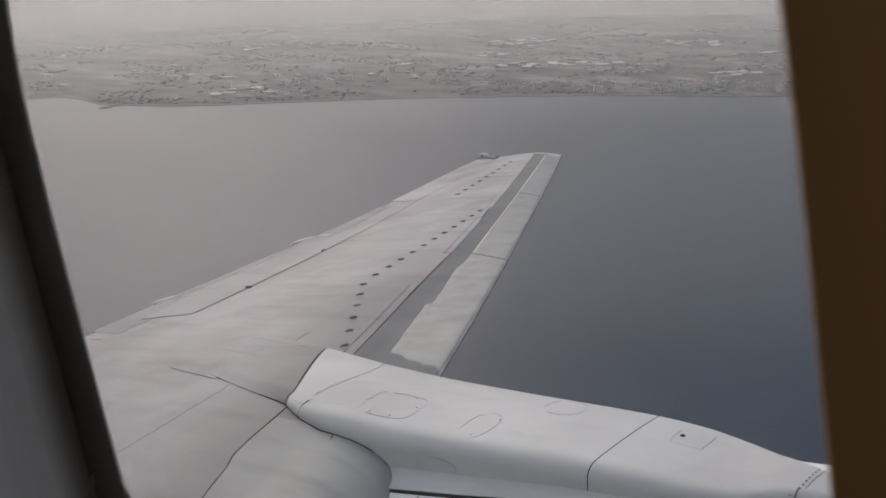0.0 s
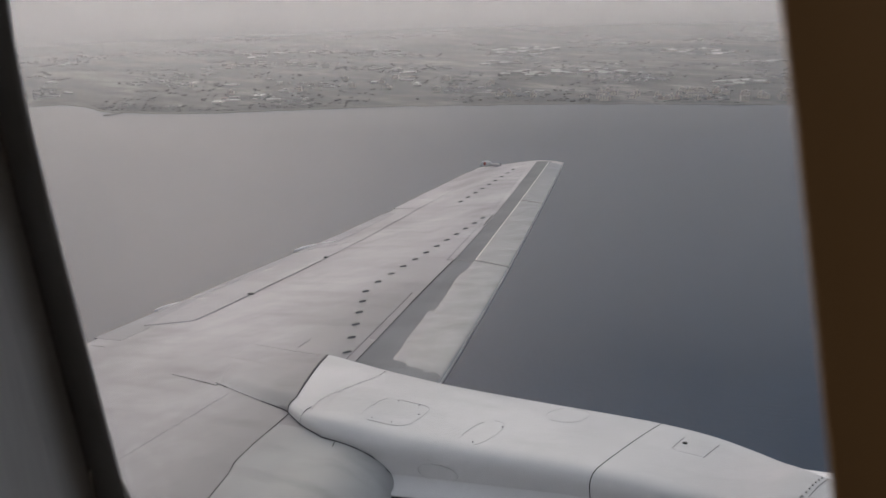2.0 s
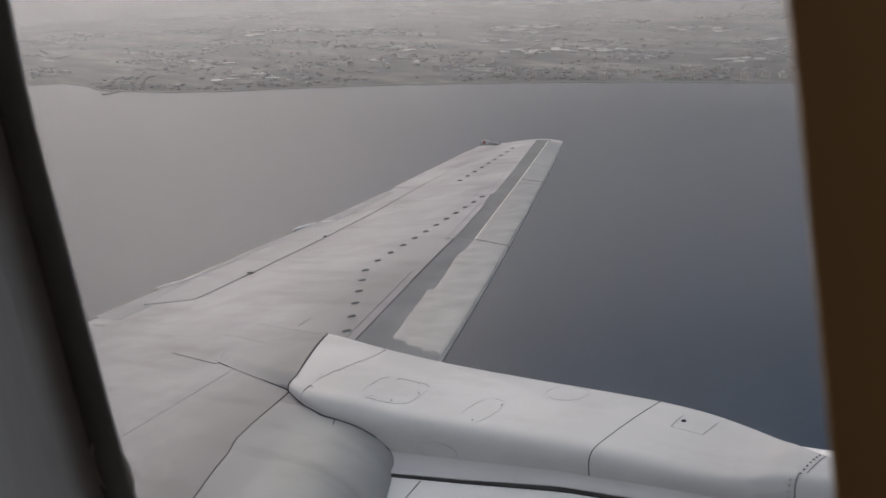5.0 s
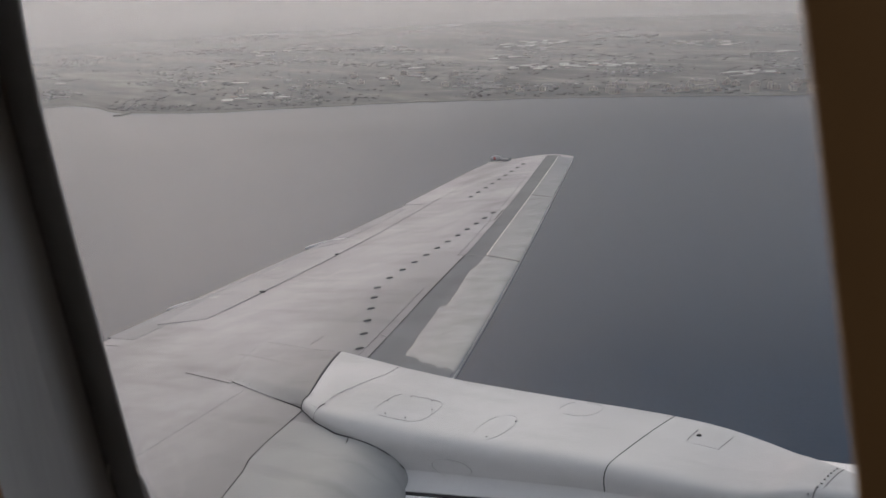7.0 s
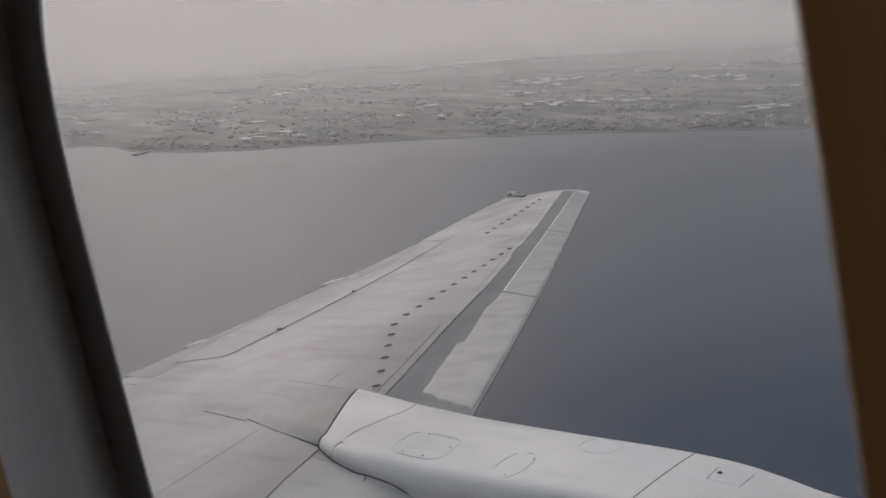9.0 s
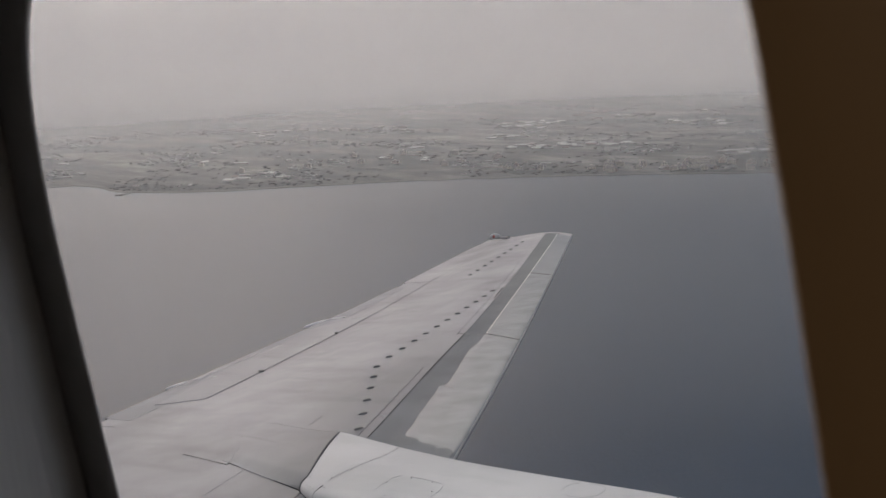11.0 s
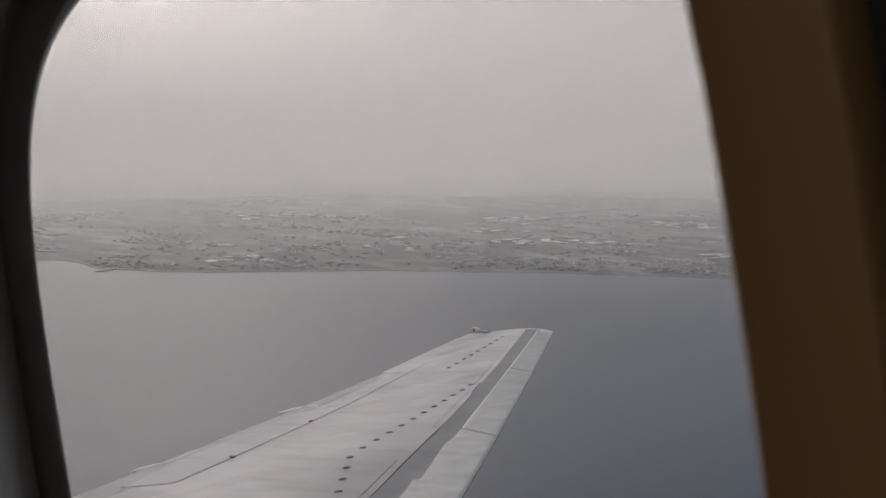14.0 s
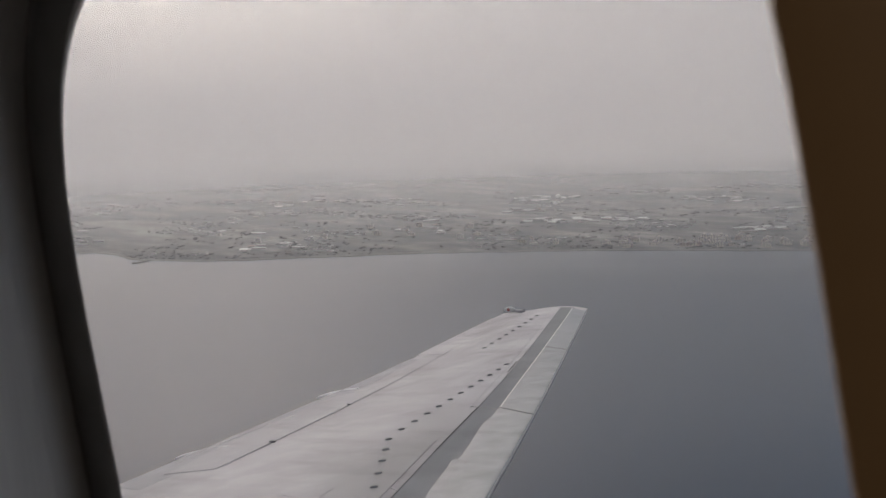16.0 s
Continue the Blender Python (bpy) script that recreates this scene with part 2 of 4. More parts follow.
def flap_line(y):
    return lerp_table(((6.66, -3.75), (7.29, -3.93), (8.42, -4.24), (9.55, -4.59), (11.42, -5.28), (13.4, -6.02)), y)


def build_wing():
    wing = thing("aircraft_wing", "pale grey airliner wing with worn slats and dark vortex vanes", "wing")
    ys = [2.0 + (TIP - 2.0) * i / 44 for i in range(45)]
    rings = [section(y) for y in ys]
    last = section(TIP)
    lead, tail = leading(TIP), trailing(TIP)
    for k in range(1, 6):
        q = k / 5 * math.pi / 2
        back, out = 0.42 * (1 - math.cos(q)), 0.16 * math.sin(q)
        mid = DIHEDRAL * (TIP - 4.83) - 0.03
        ring = []
        for p in last:
            s = (lead - p.x) / (lead - tail)
            ring.append(Vector((p.x - back * (1 - s) ** 2, p.y + out, mid + (p.z - mid) * (1 - 0.55 * (k / 5) ** 2) + out * 0.2)))
        rings.append(ring)
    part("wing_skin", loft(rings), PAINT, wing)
    part("grey_band", plate(5.75, 14.3, slat_line, band_line, 0.003, 0.01, 40, 4), BAND, wing, "matt grey strip behind the slats")
    def slat_point(y, d, lift):
        """A point d metres behind the slat's nose; the slat's ends lean outboard."""
        out = y + 0.40 * d
        return top(leading(out) - d, out, lift)

    def slat_depth(y):
        """The slat's chord; the bare metal of the inner ones ends raggedly."""
        rear = y + 0.165
        depth = lerp_table(((6.0, 0.445), (7.03, 0.453), (7.05, 0.400), (7.2, 0.396), (7.7, 0.410), (8.0, 0.420), (8.2, 0.385), (8.45, 0.371), (9.5, 0.362), (11.4, 0.334), (13.7, 0.308)), rear)
        ragged = 0.010 if rear < 8.4 else 0.003
        return depth + lerp_table(LE_SHIFT, rear) + ragged * (noise.noise(Vector((y * 5, 0, 0))) + 0.7 * noise.noise(Vector((y * 19, 2, 0))))

    def slat_ring(y, grow):
        a, d = nose_size(y)
        depth = slat_depth(y)
        ring = [slat_point(y, depth + (a - depth) * k / 5, grow) for k in range(6)]
        for k in range(1, 9):
            q = k / 8 * math.pi / 2
            ring.append(slat_point(y, a * (1 - math.sin(q)), grow * math.cos(q)) + Vector((grow * math.sin(q), 0, 0)))
        ring.append(ring[-1] + Vector((-0.3 * a, 0, -0.5 * d)))
        return ring + [p + Vector((-0.02, 0, -0.012)) for p in reversed(ring)]

    breaks = (5.62, 8.36, 11.15, 14.08)
    for y0, y1 in zip(breaks, breaks[1:]):
        part("slat", loft([slat_ring(y, 0.011) for y in span(y0 + 0.003, y1 - 0.003, 60)]), SLAT, wing, "scuffed bare-metal leading-edge slat")
        # light strip: worn metal, with the rear edge's highlight put into its colour
        if y0 > 8:
            rings = []
            for y in span(y0 + 0.008, y1 - 0.008, 30):
                depth, wide = slat_depth(y), 0.009 + 0.005 * noise.noise(Vector((y * 3, 4, 0)))
                rings.append([slat_point(y, depth + 0.003, 0.002), slat_point(y, depth + 0.002, 0.0125), slat_point(y, depth - wide, 0.0125), slat_point(y, depth - wide, 0.004)])
            part("trailing_strip", loft(rings), EDGE, wing, "worn rear edge of a slat with its light-catching line painted on")
        # the glint on the slat's nose, laid on as a pale strip
        rings = []
        for y in span(y0 + 0.008, y1 - 0.008, 24):
            a, d = nose_size(y)
            w = 0.12 + 0.06 * noise.noise(Vector((y * 2.5, 9, 0)))
            ring = [slat_point(y, a * u, 0.0115) + Vector((0.0115 * (1 - u), 0, 0)) for u in (w, w * 0.6, w * 0.3, w * 0.1, 0.0)]
            ring.append(ring[-1] + Vector((-0.12 * a, 0, -0.25 * d)))
            rings.append(ring + [p + Vector((-0.012, 0, -0.008)) for p in reversed(ring)])
        part("leading_strip", loft(rings), EDGE, wing, "front edge of a slat with its bright glint painted on")
    rings = []
    for d in span(0.015, 0.47, 40):
        end = 5.90 + 0.06 * noise.noise(Vector((d * 9, 5, 0))) + 0.03 * noise.noise(Vector((d * 31, 6, 0)))
        row = [slat_point(y, d, 0.0128) for y in span(5.62, end, 5)]
        rings.append(row + [p - Vector((0, 0, 0.004)) for p in reversed(row)])
    part("slat_root", loft(rings), BAND, wing, "grimy grey inner end of the slat")
    for y in breaks[1:-1]:
        part("slat_gap", loft([slat_ring(y - 0.007, 0.0128), slat_ring(y + 0.007, 0.0128)]), SEAM, wing, "dark gap between two slats")
    part("scratch", loft([[slat_point(6.87, d, 0.0125), slat_point(6.87 + 0.006 * u, d, 0.0125), slat_point(6.87, d, 0.010)] for d, u in ((0.44, 1.4), (0.40, 1.8), (0.36, 1.2), (0.31, 0.3))]), FAINT, wing, "short dark scuff on the inner slat")
    part("panel_seam", ribbon([(band_line(y) - 0.002, y) for y in (5.75, 6.4, 7.2)], 0.0034, 0.006), SEAM, wing)
    part("panel_seam", ribbon([(band_line(y) - 0.004, y) for y in (7.2, 7.8, 8.55)], 0.0102, 0.006), SEAM, wing, "wide dark gap beside the grey strip")
    part("panel_seam", ribbon([(band_line(y) - 0.002, y) for y in (8.55, 10, 12, 13.9)], 0.0034, 0.006), FAINT, wing)
    part("panel_seam", ribbon([(band_line(y) - 0.03, y) for y in (10.0, 10.5)], 0.0082, 0.005), SEAM, wing)
    part("panel_seam", ribbon([(band_line(y) - 0.10, y) for y in (5.75, 6.6, 7.5)], 0.0034, 0.004), FAINT, wing)
    part("panel_seam", ribbon([(band_line(y) - 0.09, y) for y in (8.5, 10, 11.5, 13.2)], 0.002, 0.003), HATCH, wing)
    part("panel_seam", ribbon([(-2.03, 6.118), (-2.087, 6.295)], 0.0034, 0.003), FAINT, wing)
    part("panel_seam", ribbon([(flap_line(y), y) for y in (6.53, 7.29, 7.8)], 0.0027, 0.006), FAINT, wing)
    part("panel_seam", ribbon([(flap_line(y), y) for y in (7.8, 8.42, 9.55, 10.4)], 0.0027, 0.006), FAINT, wing)
    part("panel_seam", ribbon([(flap_line(y), y) for y in (10.4, 11.0, 11.42)], 0.0027, 0.004), FAINT, wing)
    part("panel_seam", ribbon([(-2.57, 5.455), (-1.99, 5.372), (-2.003, 5.417)], 0.0027, 0.004), FAINT, wing)
    part("panel_seam", ribbon([(-1.622, 6.403), (-1.50, 6.352)], 0.0027, 0.005), HATCH, wing)
    part("panel_seam", ribbon([(-2.66, 8.555), (-2.32, 8.50)], 0.0041, 0.005), FAINT, wing, "joint across the grey strip")
    part("panel_seam", ribbon([(-0.36, 3.90), (-0.47, 4.054), (-0.612, 4.267), (-0.722, 4.453), (-0.812, 4.564), (-0.907, 4.765), (-0.968, 4.926), (-1.07, 5.18)], 0.0041, 0.004), SEAM, wing)
    part("panel_seam", ribbon([(-1.40, 3.95), (-1.513, 4.35), (-1.766, 5.323)], 0.0027, 0.0016), HATCH, wing)
    # joints whose dark strips also paint the contact shade at fairing and pylon foot
    part("panel_seam", ribbon([(-2.0, 5.40), (-1.583, 5.295), (-1.067, 5.172)], 0.0068, 0.004), SEAM, wing)
    part("panel_seam", ribbon([(-1.08, 5.165), (-0.85, 5.05), (-0.6, 4.965), (-0.35, 4.945), (-0.12, 4.945)], 0.0061, 0.006), SEAM, wing)
    # the duller leading edge ahead of the curved joint
    joint = ((3.2, 0.42), (3.6, -0.02), (3.9, -0.36), (4.054, -0.47), (4.267, -0.612), (4.453, -0.722), (4.564, -0.812), (4.765, -0.907), (4.926, -0.968), (5.05, -1.01))
    rings = []
    for y in span(3.2, 5.02, 26):
        a, d = nose_size(y)
        start = leading(y) - lerp_table(joint, y) - 0.004
        ring = [top(leading(y) - start + (start - a) * k / 10, y, 0.0025) for k in range(11)] if start > a else [top(leading(y) - a, y, 0.0025)] * 11
        for k in range(1, 9):
            q = k / 8 * math.pi / 2
            ring.append(top(leading(y) - a * (1 - math.sin(q)), y, 0.0025 * math.cos(q)) + Vector((0.0025 * math.sin(q), 0, 0)))
        rings.append(ring + [p + Vector((-0.006, 0, -0.006)) for p in reversed(ring)])
    part("leading_edge_panel", loft(rings), NOSE, wing, "dull grey inboard leading-edge panel")
    part("panel_seam", ribbon([(-0.56, 5.045), (-0.454, 4.901)], 0.0041, 0.006), SEAM, wing)
    rivet = None
    for k in range(22):
        u = k / 21
        y = 4.12 + 0.95 * u
        x = lerp_table(((4.054, -0.47), (4.267, -0.612), (4.453, -0.722), (4.564, -0.812), (4.765, -0.907), (4.926, -0.968), (5.1, -1.03)), y) + 0.04
        if rivet is None:
            bm = bmesh.new()
            bmesh.ops.create_cone(bm, cap_ends=True, segments=8, radius1=0.005, radius2=0.004, depth=0.004)
            ob = part("rivet", bm, SCREW, wing)
            rivet = ob.data
        else:
            ob = new("rivet", rivet)
            ob.parent = wing
        ob.matrix_local = Matrix.Translation(top(x, y, 0.002))
    # spoiler, closed
    part("spoiler", plate(6.53, 9.3, lambda y: flap_line(y) - 0.006, lambda y: flap_line(y) - lerp_table(((6.5, 0.42), (7.4, 0.54), (8.5, 0.52), (9.3, 0.46)), y), 0.003, 0.008, 24, 5, 0.004, 0.21), SPOILER, wing, "closed spoiler panel")
    for (xa, ya), (xb, yb) in (((-4.673, 8.061), (-4.642, 8.171)), ((-4.405, 7.055), (-4.388, 7.150))):
        rings = []
        for k in range(7):
            u = k / 6
            r = 0.012 * math.sin(math.pi * (0.08 + 0.84 * u)) ** 0.6
            rings.append([top(xa + (xb - xa) * u, ya + (yb - ya) * u, 0.006) + Vector((r * math.cos(q), 0, 0.4 * r * math.sin(q))) for q in [2 * math.pi * j / 10 for j in range(10)]])
        part("hinge_cover", loft(rings), EDGE, wing, "small bright cover on the flap")
    part("panel_seam", ribbon([(-4.13, 5.80), (-3.97, 5.81)], 0.006, 0.003), FAINT, wing)
    part("panel_seam", ribbon([(-4.62, 9.32), (-4.95, 8.95)], 0.0027, 0.005), HATCH, wing)
    part("flap", plate(5.96, 10.9, lambda y: trailing(y) + lerp_table(((6, 0.33), (6.6, 0.31), (8.2, 0.24), (9.2, 0.20), (10.9, 0.16)), y), lambda y: trailing(y) - lerp_table(((6.0, 0.06), (8.5, 0.06), (10.9, 0.03)), y), 0.002, 0.02, 24, 4), BAND_PALE, wing, "grey trailing-edge flap")
    # pale ribbon paints the highlight on the flap's edge
    part("flap_edge", ribbon([(trailing(y) + u, y) for y, u in ((6.85, 0.012), (7.15, 0.015), (7.45, 0.045), (7.9, 0.073))], 0.010, 0.006), EDGE, wing, "thin highlight painted along the flap edge")
    part("aileron", plate(11.15, 14.0, lambda y: trailing(y) + 0.42, lambda y: trailing(y) - 0.03, 0.0015, 0.03, 20, 4, 0.008), PAINT, wing, "pale aileron at the trailing edge")
    # vortex vanes in three rows
    vane = None
    spots = []
    for (xa, ya), (xb, yb), n in (((-5.475, 13.646), (-4.692, 11.366), 9), ((-3.575, 10.338), (-2.784, 7.758), 11), ((-2.658, 7.468), (-1.546, 6.114), 6)):
        spots += [(xa + (xb - xa) * k / (n - 1), ya + (yb - ya) * k / (n - 1)) for k in range(n)]
    for x, y in spots:
        if vane is None:
            rings = []
            for k in range(7):
                u = k / 6
                w, h = 0.003 + 0.005 * math.sin(math.pi * u), 0.003 + 0.009 * math.sin(math.pi * (0.15 + 0.8 * u))
                rings.append([Vector((0.031 - 0.062 * u, s * w * f, h * g)) for s, f, g in ((-1, 1, -0.3), (-1, 0.6, 0.7), (1, 0.3, 1), (1, 0.6, 0.7), (1, 1, -0.3))])
            ob = part("vortex_vane", loft(rings), VANE, wing, "small dark vane")
            vane = ob.data
        else:
            ob = new("vortex_vane", vane)
            ob.parent = wing
        ob.matrix_local = Matrix.Translation(top(x, y, 0.004)) @ pose(0, 0, 0, 0, 0, 62)
    # flap-track fairings that stand out behind the trailing edge
    for xa, za, xb, zb, y in ((-5.57, 0.374, -4.86, 0.484, 9.3), (-5.18, 0.102, -4.36, 0.246, 7.1)):
        rings = []
        for k in range(15):
            u = k / 14
            r = 0.034 * math.sin(math.pi * (0.01 + 0.97 * u) ** 0.8) ** 0.7
            c0 = Vector((xa + (xb - xa) * u, y, za + (zb - za) * u))
            rings.append([c0 + Vector((0, r * math.cos(q), 0.85 * r * math.sin(q))) for q in [2 * math.pi * j / 14 for j in range(14)]])
        part("flap_track_fairing", loft(rings), COWL, wing, "pale canoe-shaped fairing")
    # hinge fittings on the flap line
    for x, y, l in ((-3.93, 7.29, 0.09), (-4.30, 8.6, 0.05)):
        rings = []
        for k in range(6):
            u = k / 5
            r = 0.014 * math.sin(math.pi * (0.12 + 0.76 * u))
            rings.append([top(x + l * (0.5 - u), y, 0.012) + Vector((0, r * math.cos(q), 0.9 * r * math.sin(q))) for q in [2 * math.pi * j / 10 for j in range(10)]])
        part("hinge_fitting", loft(rings), VANE, wing)
    # tip light
    tip = Vector((-6.52, 14.30, 1.075))
    rings = []
    for k in range(9):
        u = k / 8
        r = 0.045 * math.sin(math.pi * (0.08 + 0.85 * u)) ** 0.5
        rings.append([tip + Vector((0.16 - 0.2 * u, r * 0.8 * math.cos(q), r * math.sin(q))) for q in [2 * math.pi * j / 12 for j in range(12)]])
    light = part("tip_light", loft(rings), PYLON, wing, "white tip light housing with a red lens")
    boom = [[Vector((-6.46 + 0.26 * u, 14.30 + 0.02 * u, 1.06 - 0.03 * u)) + Vector((0, (0.02 + 0.02 * u) * math.cos(q), (0.018 + 0.012 * u) * math.sin(q))) for q in [2 * math.pi * j / 10 for j in range(10)]] for u in span(0, 1, 6)]
    part("mount", loft(boom), PAINT, light, "slim grey light mount")
    bm = bmesh.new()
    bmesh.ops.create_uvsphere(bm, u_segments=12, v_segments=8, radius=0.024, matrix=Matrix.Translation(tip + Vector((0.06, -0.03, 0.0))) @ Matrix.Diagonal((1.2, 0.8, 1.1, 1)))
    part("lens", bm, RED_LENS, light)
    return wing


wing = build_wing()

# ---- engine pylon and nacelle ----
PYLON_STATIONS = (
    # x, near edge y, near edge z, far edge y, far edge z
    (-2.80, 5.66, 0.090, 6.10, 0.135), (-2.37, 5.53, 0.105, 6.05, 0.180), (-2.06, 5.44, 0.105, 5.99, 0.190), (-1.40, 5.28, 0.090, 5.85, 0.205), (-1.11, 5.19, 0.084, 5.78, 0.200),
    (-0.80, 5.06, 0.092, 5.70, 0.195), (-0.55, 5.01, 0.095, 5.65, 0.190), (-0.22, 5.00, 0.075, 5.60, 0.180), (0.32, 5.00, 0.080, 5.60, 0.150), (0.95, 5.00, 0.080, 5.60, 0.120),
    (1.23, 5.00, 0.075, 5.60, 0.090), (1.43, 5.00, 0.070, 5.56, 0.065), (1.64, 5.00, 0.075, 5.40, 0.085), (1.76, 5.02, 0.085, 5.25, 0.130), (2.0, 5.06, 0.10, 5.14, 0.12))


def pylon_at(x):
    """The pylon's row at x, drawn smoothly through the stations."""
    n = len(PYLON_STATIONS)
    k = max(0, min(n - 2, sum(1 for r in PYLON_STATIONS if r[0] <= x) - 1))
    p, q = PYLON_STATIONS[k], PYLON_STATIONS[k + 1]
    before, after = PYLON_STATIONS[max(k - 1, 0)], PYLON_STATIONS[min(k + 2, n - 1)]
    step = q[0] - p[0]
    u = min(1, max(0, (x - p[0]) / step))
    row = [x]
    for i in range(1, 5):
        m0, m1 = (q[i] - before[i]) / (q[0] - before[0]) * step, (after[i] - p[i]) / (after[0] - p[0]) * step
        row.append((2 * u ** 3 - 3 * u ** 2 + 1) * p[i] + (u ** 3 - 2 * u ** 2 + u) * m0 + (3 * u ** 2 - 2 * u ** 3) * q[i] + (u ** 3 - u ** 2) * m1)
    return row


def pylon_top(x, v, lift=0.0):
    """A point on the pylon's top, v from its inboard edge (0) to its outboard one (1)."""
    _, yn, zn, yf, zf = pylon_at(x)
    return Vector((x, yn + (yf - yn) * v, zn + (zf - zn) * (0.12 + 0.88 * math.sin(min(v, 1) * math.pi / 2) ** 0.9) + lift))


def pylon_ring(x, inset=0.0, slant=0.0):
    """A section of the pylon; slant draws its outboard edge aft."""
    _, yn, zn, _, _ = pylon_at(x)
    far = pylon_top(x - slant, 1.0)
    low = -0.30 if x > -0.3 else -0.25 + 0.2 * min(1, (-0.3 - x) / 2)
    side = min(0.05, (far.y - yn) * 0.2)
    full = min(1, max(0, (x + 1.15) / 0.75))
    bend = 0.03 + (min(0.065, max(zn - low, 0.02) * 0.8) - 0.03) * full
    flank = 0.012 + 0.038 * full
    pts = [Vector((x, yn - flank, low)), Vector((x, yn - flank * 0.9, zn - bend * 1.3))]
    for k in range(6):
        q = k / 5 * math.pi / 2
        v = 0.10 * k / 5
        edge = pylon_top(x - slant * v, v)
        pts.append(Vector((edge.x, yn - flank * 0.9 + (edge.y - yn + flank * 0.9) * (1 - math.cos(q)), zn - bend + (edge.z - zn + bend) * math.sin(q))))
    for k in range(1, 9):
        v = 0.10 + 0.90 * k / 8
        pts.append(pylon_top(x - slant * v, v))
    pts += [Vector((far.x, far.y + side * 0.5, far.z - 0.05)), Vector((far.x, far.y + side, low))]
    if inset:
        mid = sum(pts, Vector()) / len(pts)
        pts = [mid + (p - mid) * (1 - inset) for p in pts]
    return pts


SLANT = 0.40


def fairing_point(u, v, lift=0.0):
    """A point on the low fairing that runs aft from the pylon over the wing: u from its aft end (0) to the cover (1), v outboard."""
    near = Vector((-2.0 + 0.945 * u, 5.40 - 0.222 * u - 0.012 * math.sin(math.pi * u)))
    far = Vector((-2.45 + 0.99 * u, 6.09 - 0.225 * u + 0.02 * math.sin(math.pi * u)))
    p = near + (far - near) * v
    ahead = pylon_top(-1.055 - SLANT * v, v).z - top(-1.055 - SLANT * v, near.y + (far.y - near.y) * v).z
    edge = 0.12 + 0.88 * math.sin(min(1, v / 0.18) * math.pi / 2)
    rise = min(1, max(0, (u + 0.42) / 0.62))
    rise *= rise * (3 - 2 * rise)
    body = lerp_table(((0, 0.016), (0.14, 0.028), (0.30, 0.034), (0.44, 0.032), (0.56, 0.016), (0.60, 0.010), (0.64, 0.013), (0.80, 0.019), (1, 0.020)), v) * rise
    h = edge * (body + (ahead - body) * max(0, u) ** (2 + 2.2 * max(0, 1 - v / 0.3)))
    return top(p.x, p.y, h - 0.003 + 0.006 * rise + lift)


def build_pylon():
    pylon = thing("engine_pylon", "white painted engine pylon fairing with panel joints and screws", "aircraft engine")
    rings = []
    for u in span(-0.42, 0.995, 32):
        up = [fairing_point(u, v) for v in span(0, 1, 30)]
        rings.append([up[0] + Vector((0, -0.003, -0.08))] + up + [up[-1] + Vector((0, 0.012, -0.10))])
    part("aft_fairing", loft(rings), PAINT, pylon, "low pale fairing that fades into the wing behind the pylon", True, 60)
    def thread(points, width, mat, name):
        """A fine joint laid along points in space."""
        rings = []
        for i, p in enumerate(points):
            side = (points[min(i + 1, len(points) - 1)] - points[max(i - 1, 0)]).cross(Vector((0, 0, 1))).normalized() * width / 2
            rings.append([p + side, p - side, p - side - Vector((0, 0, 0.01)), p + side - Vector((0, 0, 0.01))])
        part(name, loft(rings), mat, pylon)

    thread([fairing_point(0.0 - 0.04 * v, v, 0.0015) for v in span(0.0, 0.36, 8)], 0.005, HATCH, "fairing_seam")
    thread([fairing_point(-0.12 + 0.14 * (v - 0.42), v, 0.0015) for v in span(0.42, 0.58, 5)], 0.005, FAINT, "fairing_seam")
    thread([fairing_point(-0.12 + 0.14 * (v - 0.42), v, 0.0015) for v in span(0.64, 0.86, 5)], 0.005, HATCH, "fairing_seam")
    # darker strip paints the shade in the fairing's crease
    thread([fairing_point(u, 0.585, 0.0008) for u in span(-0.22, 0.72, 24)], 0.016, FOLD, "fairing_fold")
    thread([fairing_point(u, 0.965, 0.0015) for u in span(0.02, 0.97, 16)], 0.005, HATCH, "fairing_seam")
    for x0, x1, name, slant in ((-1.05, 0.9955, "pylon_cover", SLANT), (1.0015, 2.0, "front_cover", 0)):
        part(name, loft([pylon_ring(x, 0.0, slant * max(0, (-x - 0.1) / 0.95)) for x in span(x0, x1, 40)]), PYLON, pylon, "", True, 60)
    part("joint", loft([pylon_ring(0.992, 0.002), pylon_ring(1.004, 0.002)]), SEAM, pylon, "dark gap between the covers")

    def line(points, width, mat, name):
        rings = []
        for i, (x, v) in enumerate(points):
            p = pylon_top(x, v, 0.0012)
            a, b = pylon_top(*points[max(i - 1, 0)]), pylon_top(*points[min(i + 1, len(points) - 1)])
            side = (b - a).cross(Vector((0, 0, 1))).normalized() * width / 2
            rings.append([p + side, p - side, p - side - Vector((0, 0, 0.01)), p + side - Vector((0, 0, 0.01))])
        part(name, loft(rings), mat, pylon)

    def collar(x, half, slant, mat, name, count):
        """A thin joint that follows the pylon's section from its inboard foot outwards."""
        rings = []
        for k in (-half, half):
            ring = [p + Vector((0, -0.004, 0.003)) for p in pylon_ring(x + k, 0.0, slant)[1:count]]
            rings.append(ring + [p - Vector((0, -0.008, 0.008)) for p in reversed(ring)])
        part(name, loft(rings), mat, pylon)

    collar(-1.050, 0.0022, SLANT, SEAM, "cover_seam", 15)
    collar(1.842, 0.002, 0, FAINT, "cover_seam", 8)
    collar(-0.86, 0.0015, -0.10, SEAM, "cover_seam", 8)
    line([(lerp_table(((0, -0.86), (0.3, -0.86), (0.5, -0.81), (0.75, -0.765), (1, -0.79)), v), v) for v in span(0.16, 0.98, 14)], 0.0022, HATCH, "cover_seam")

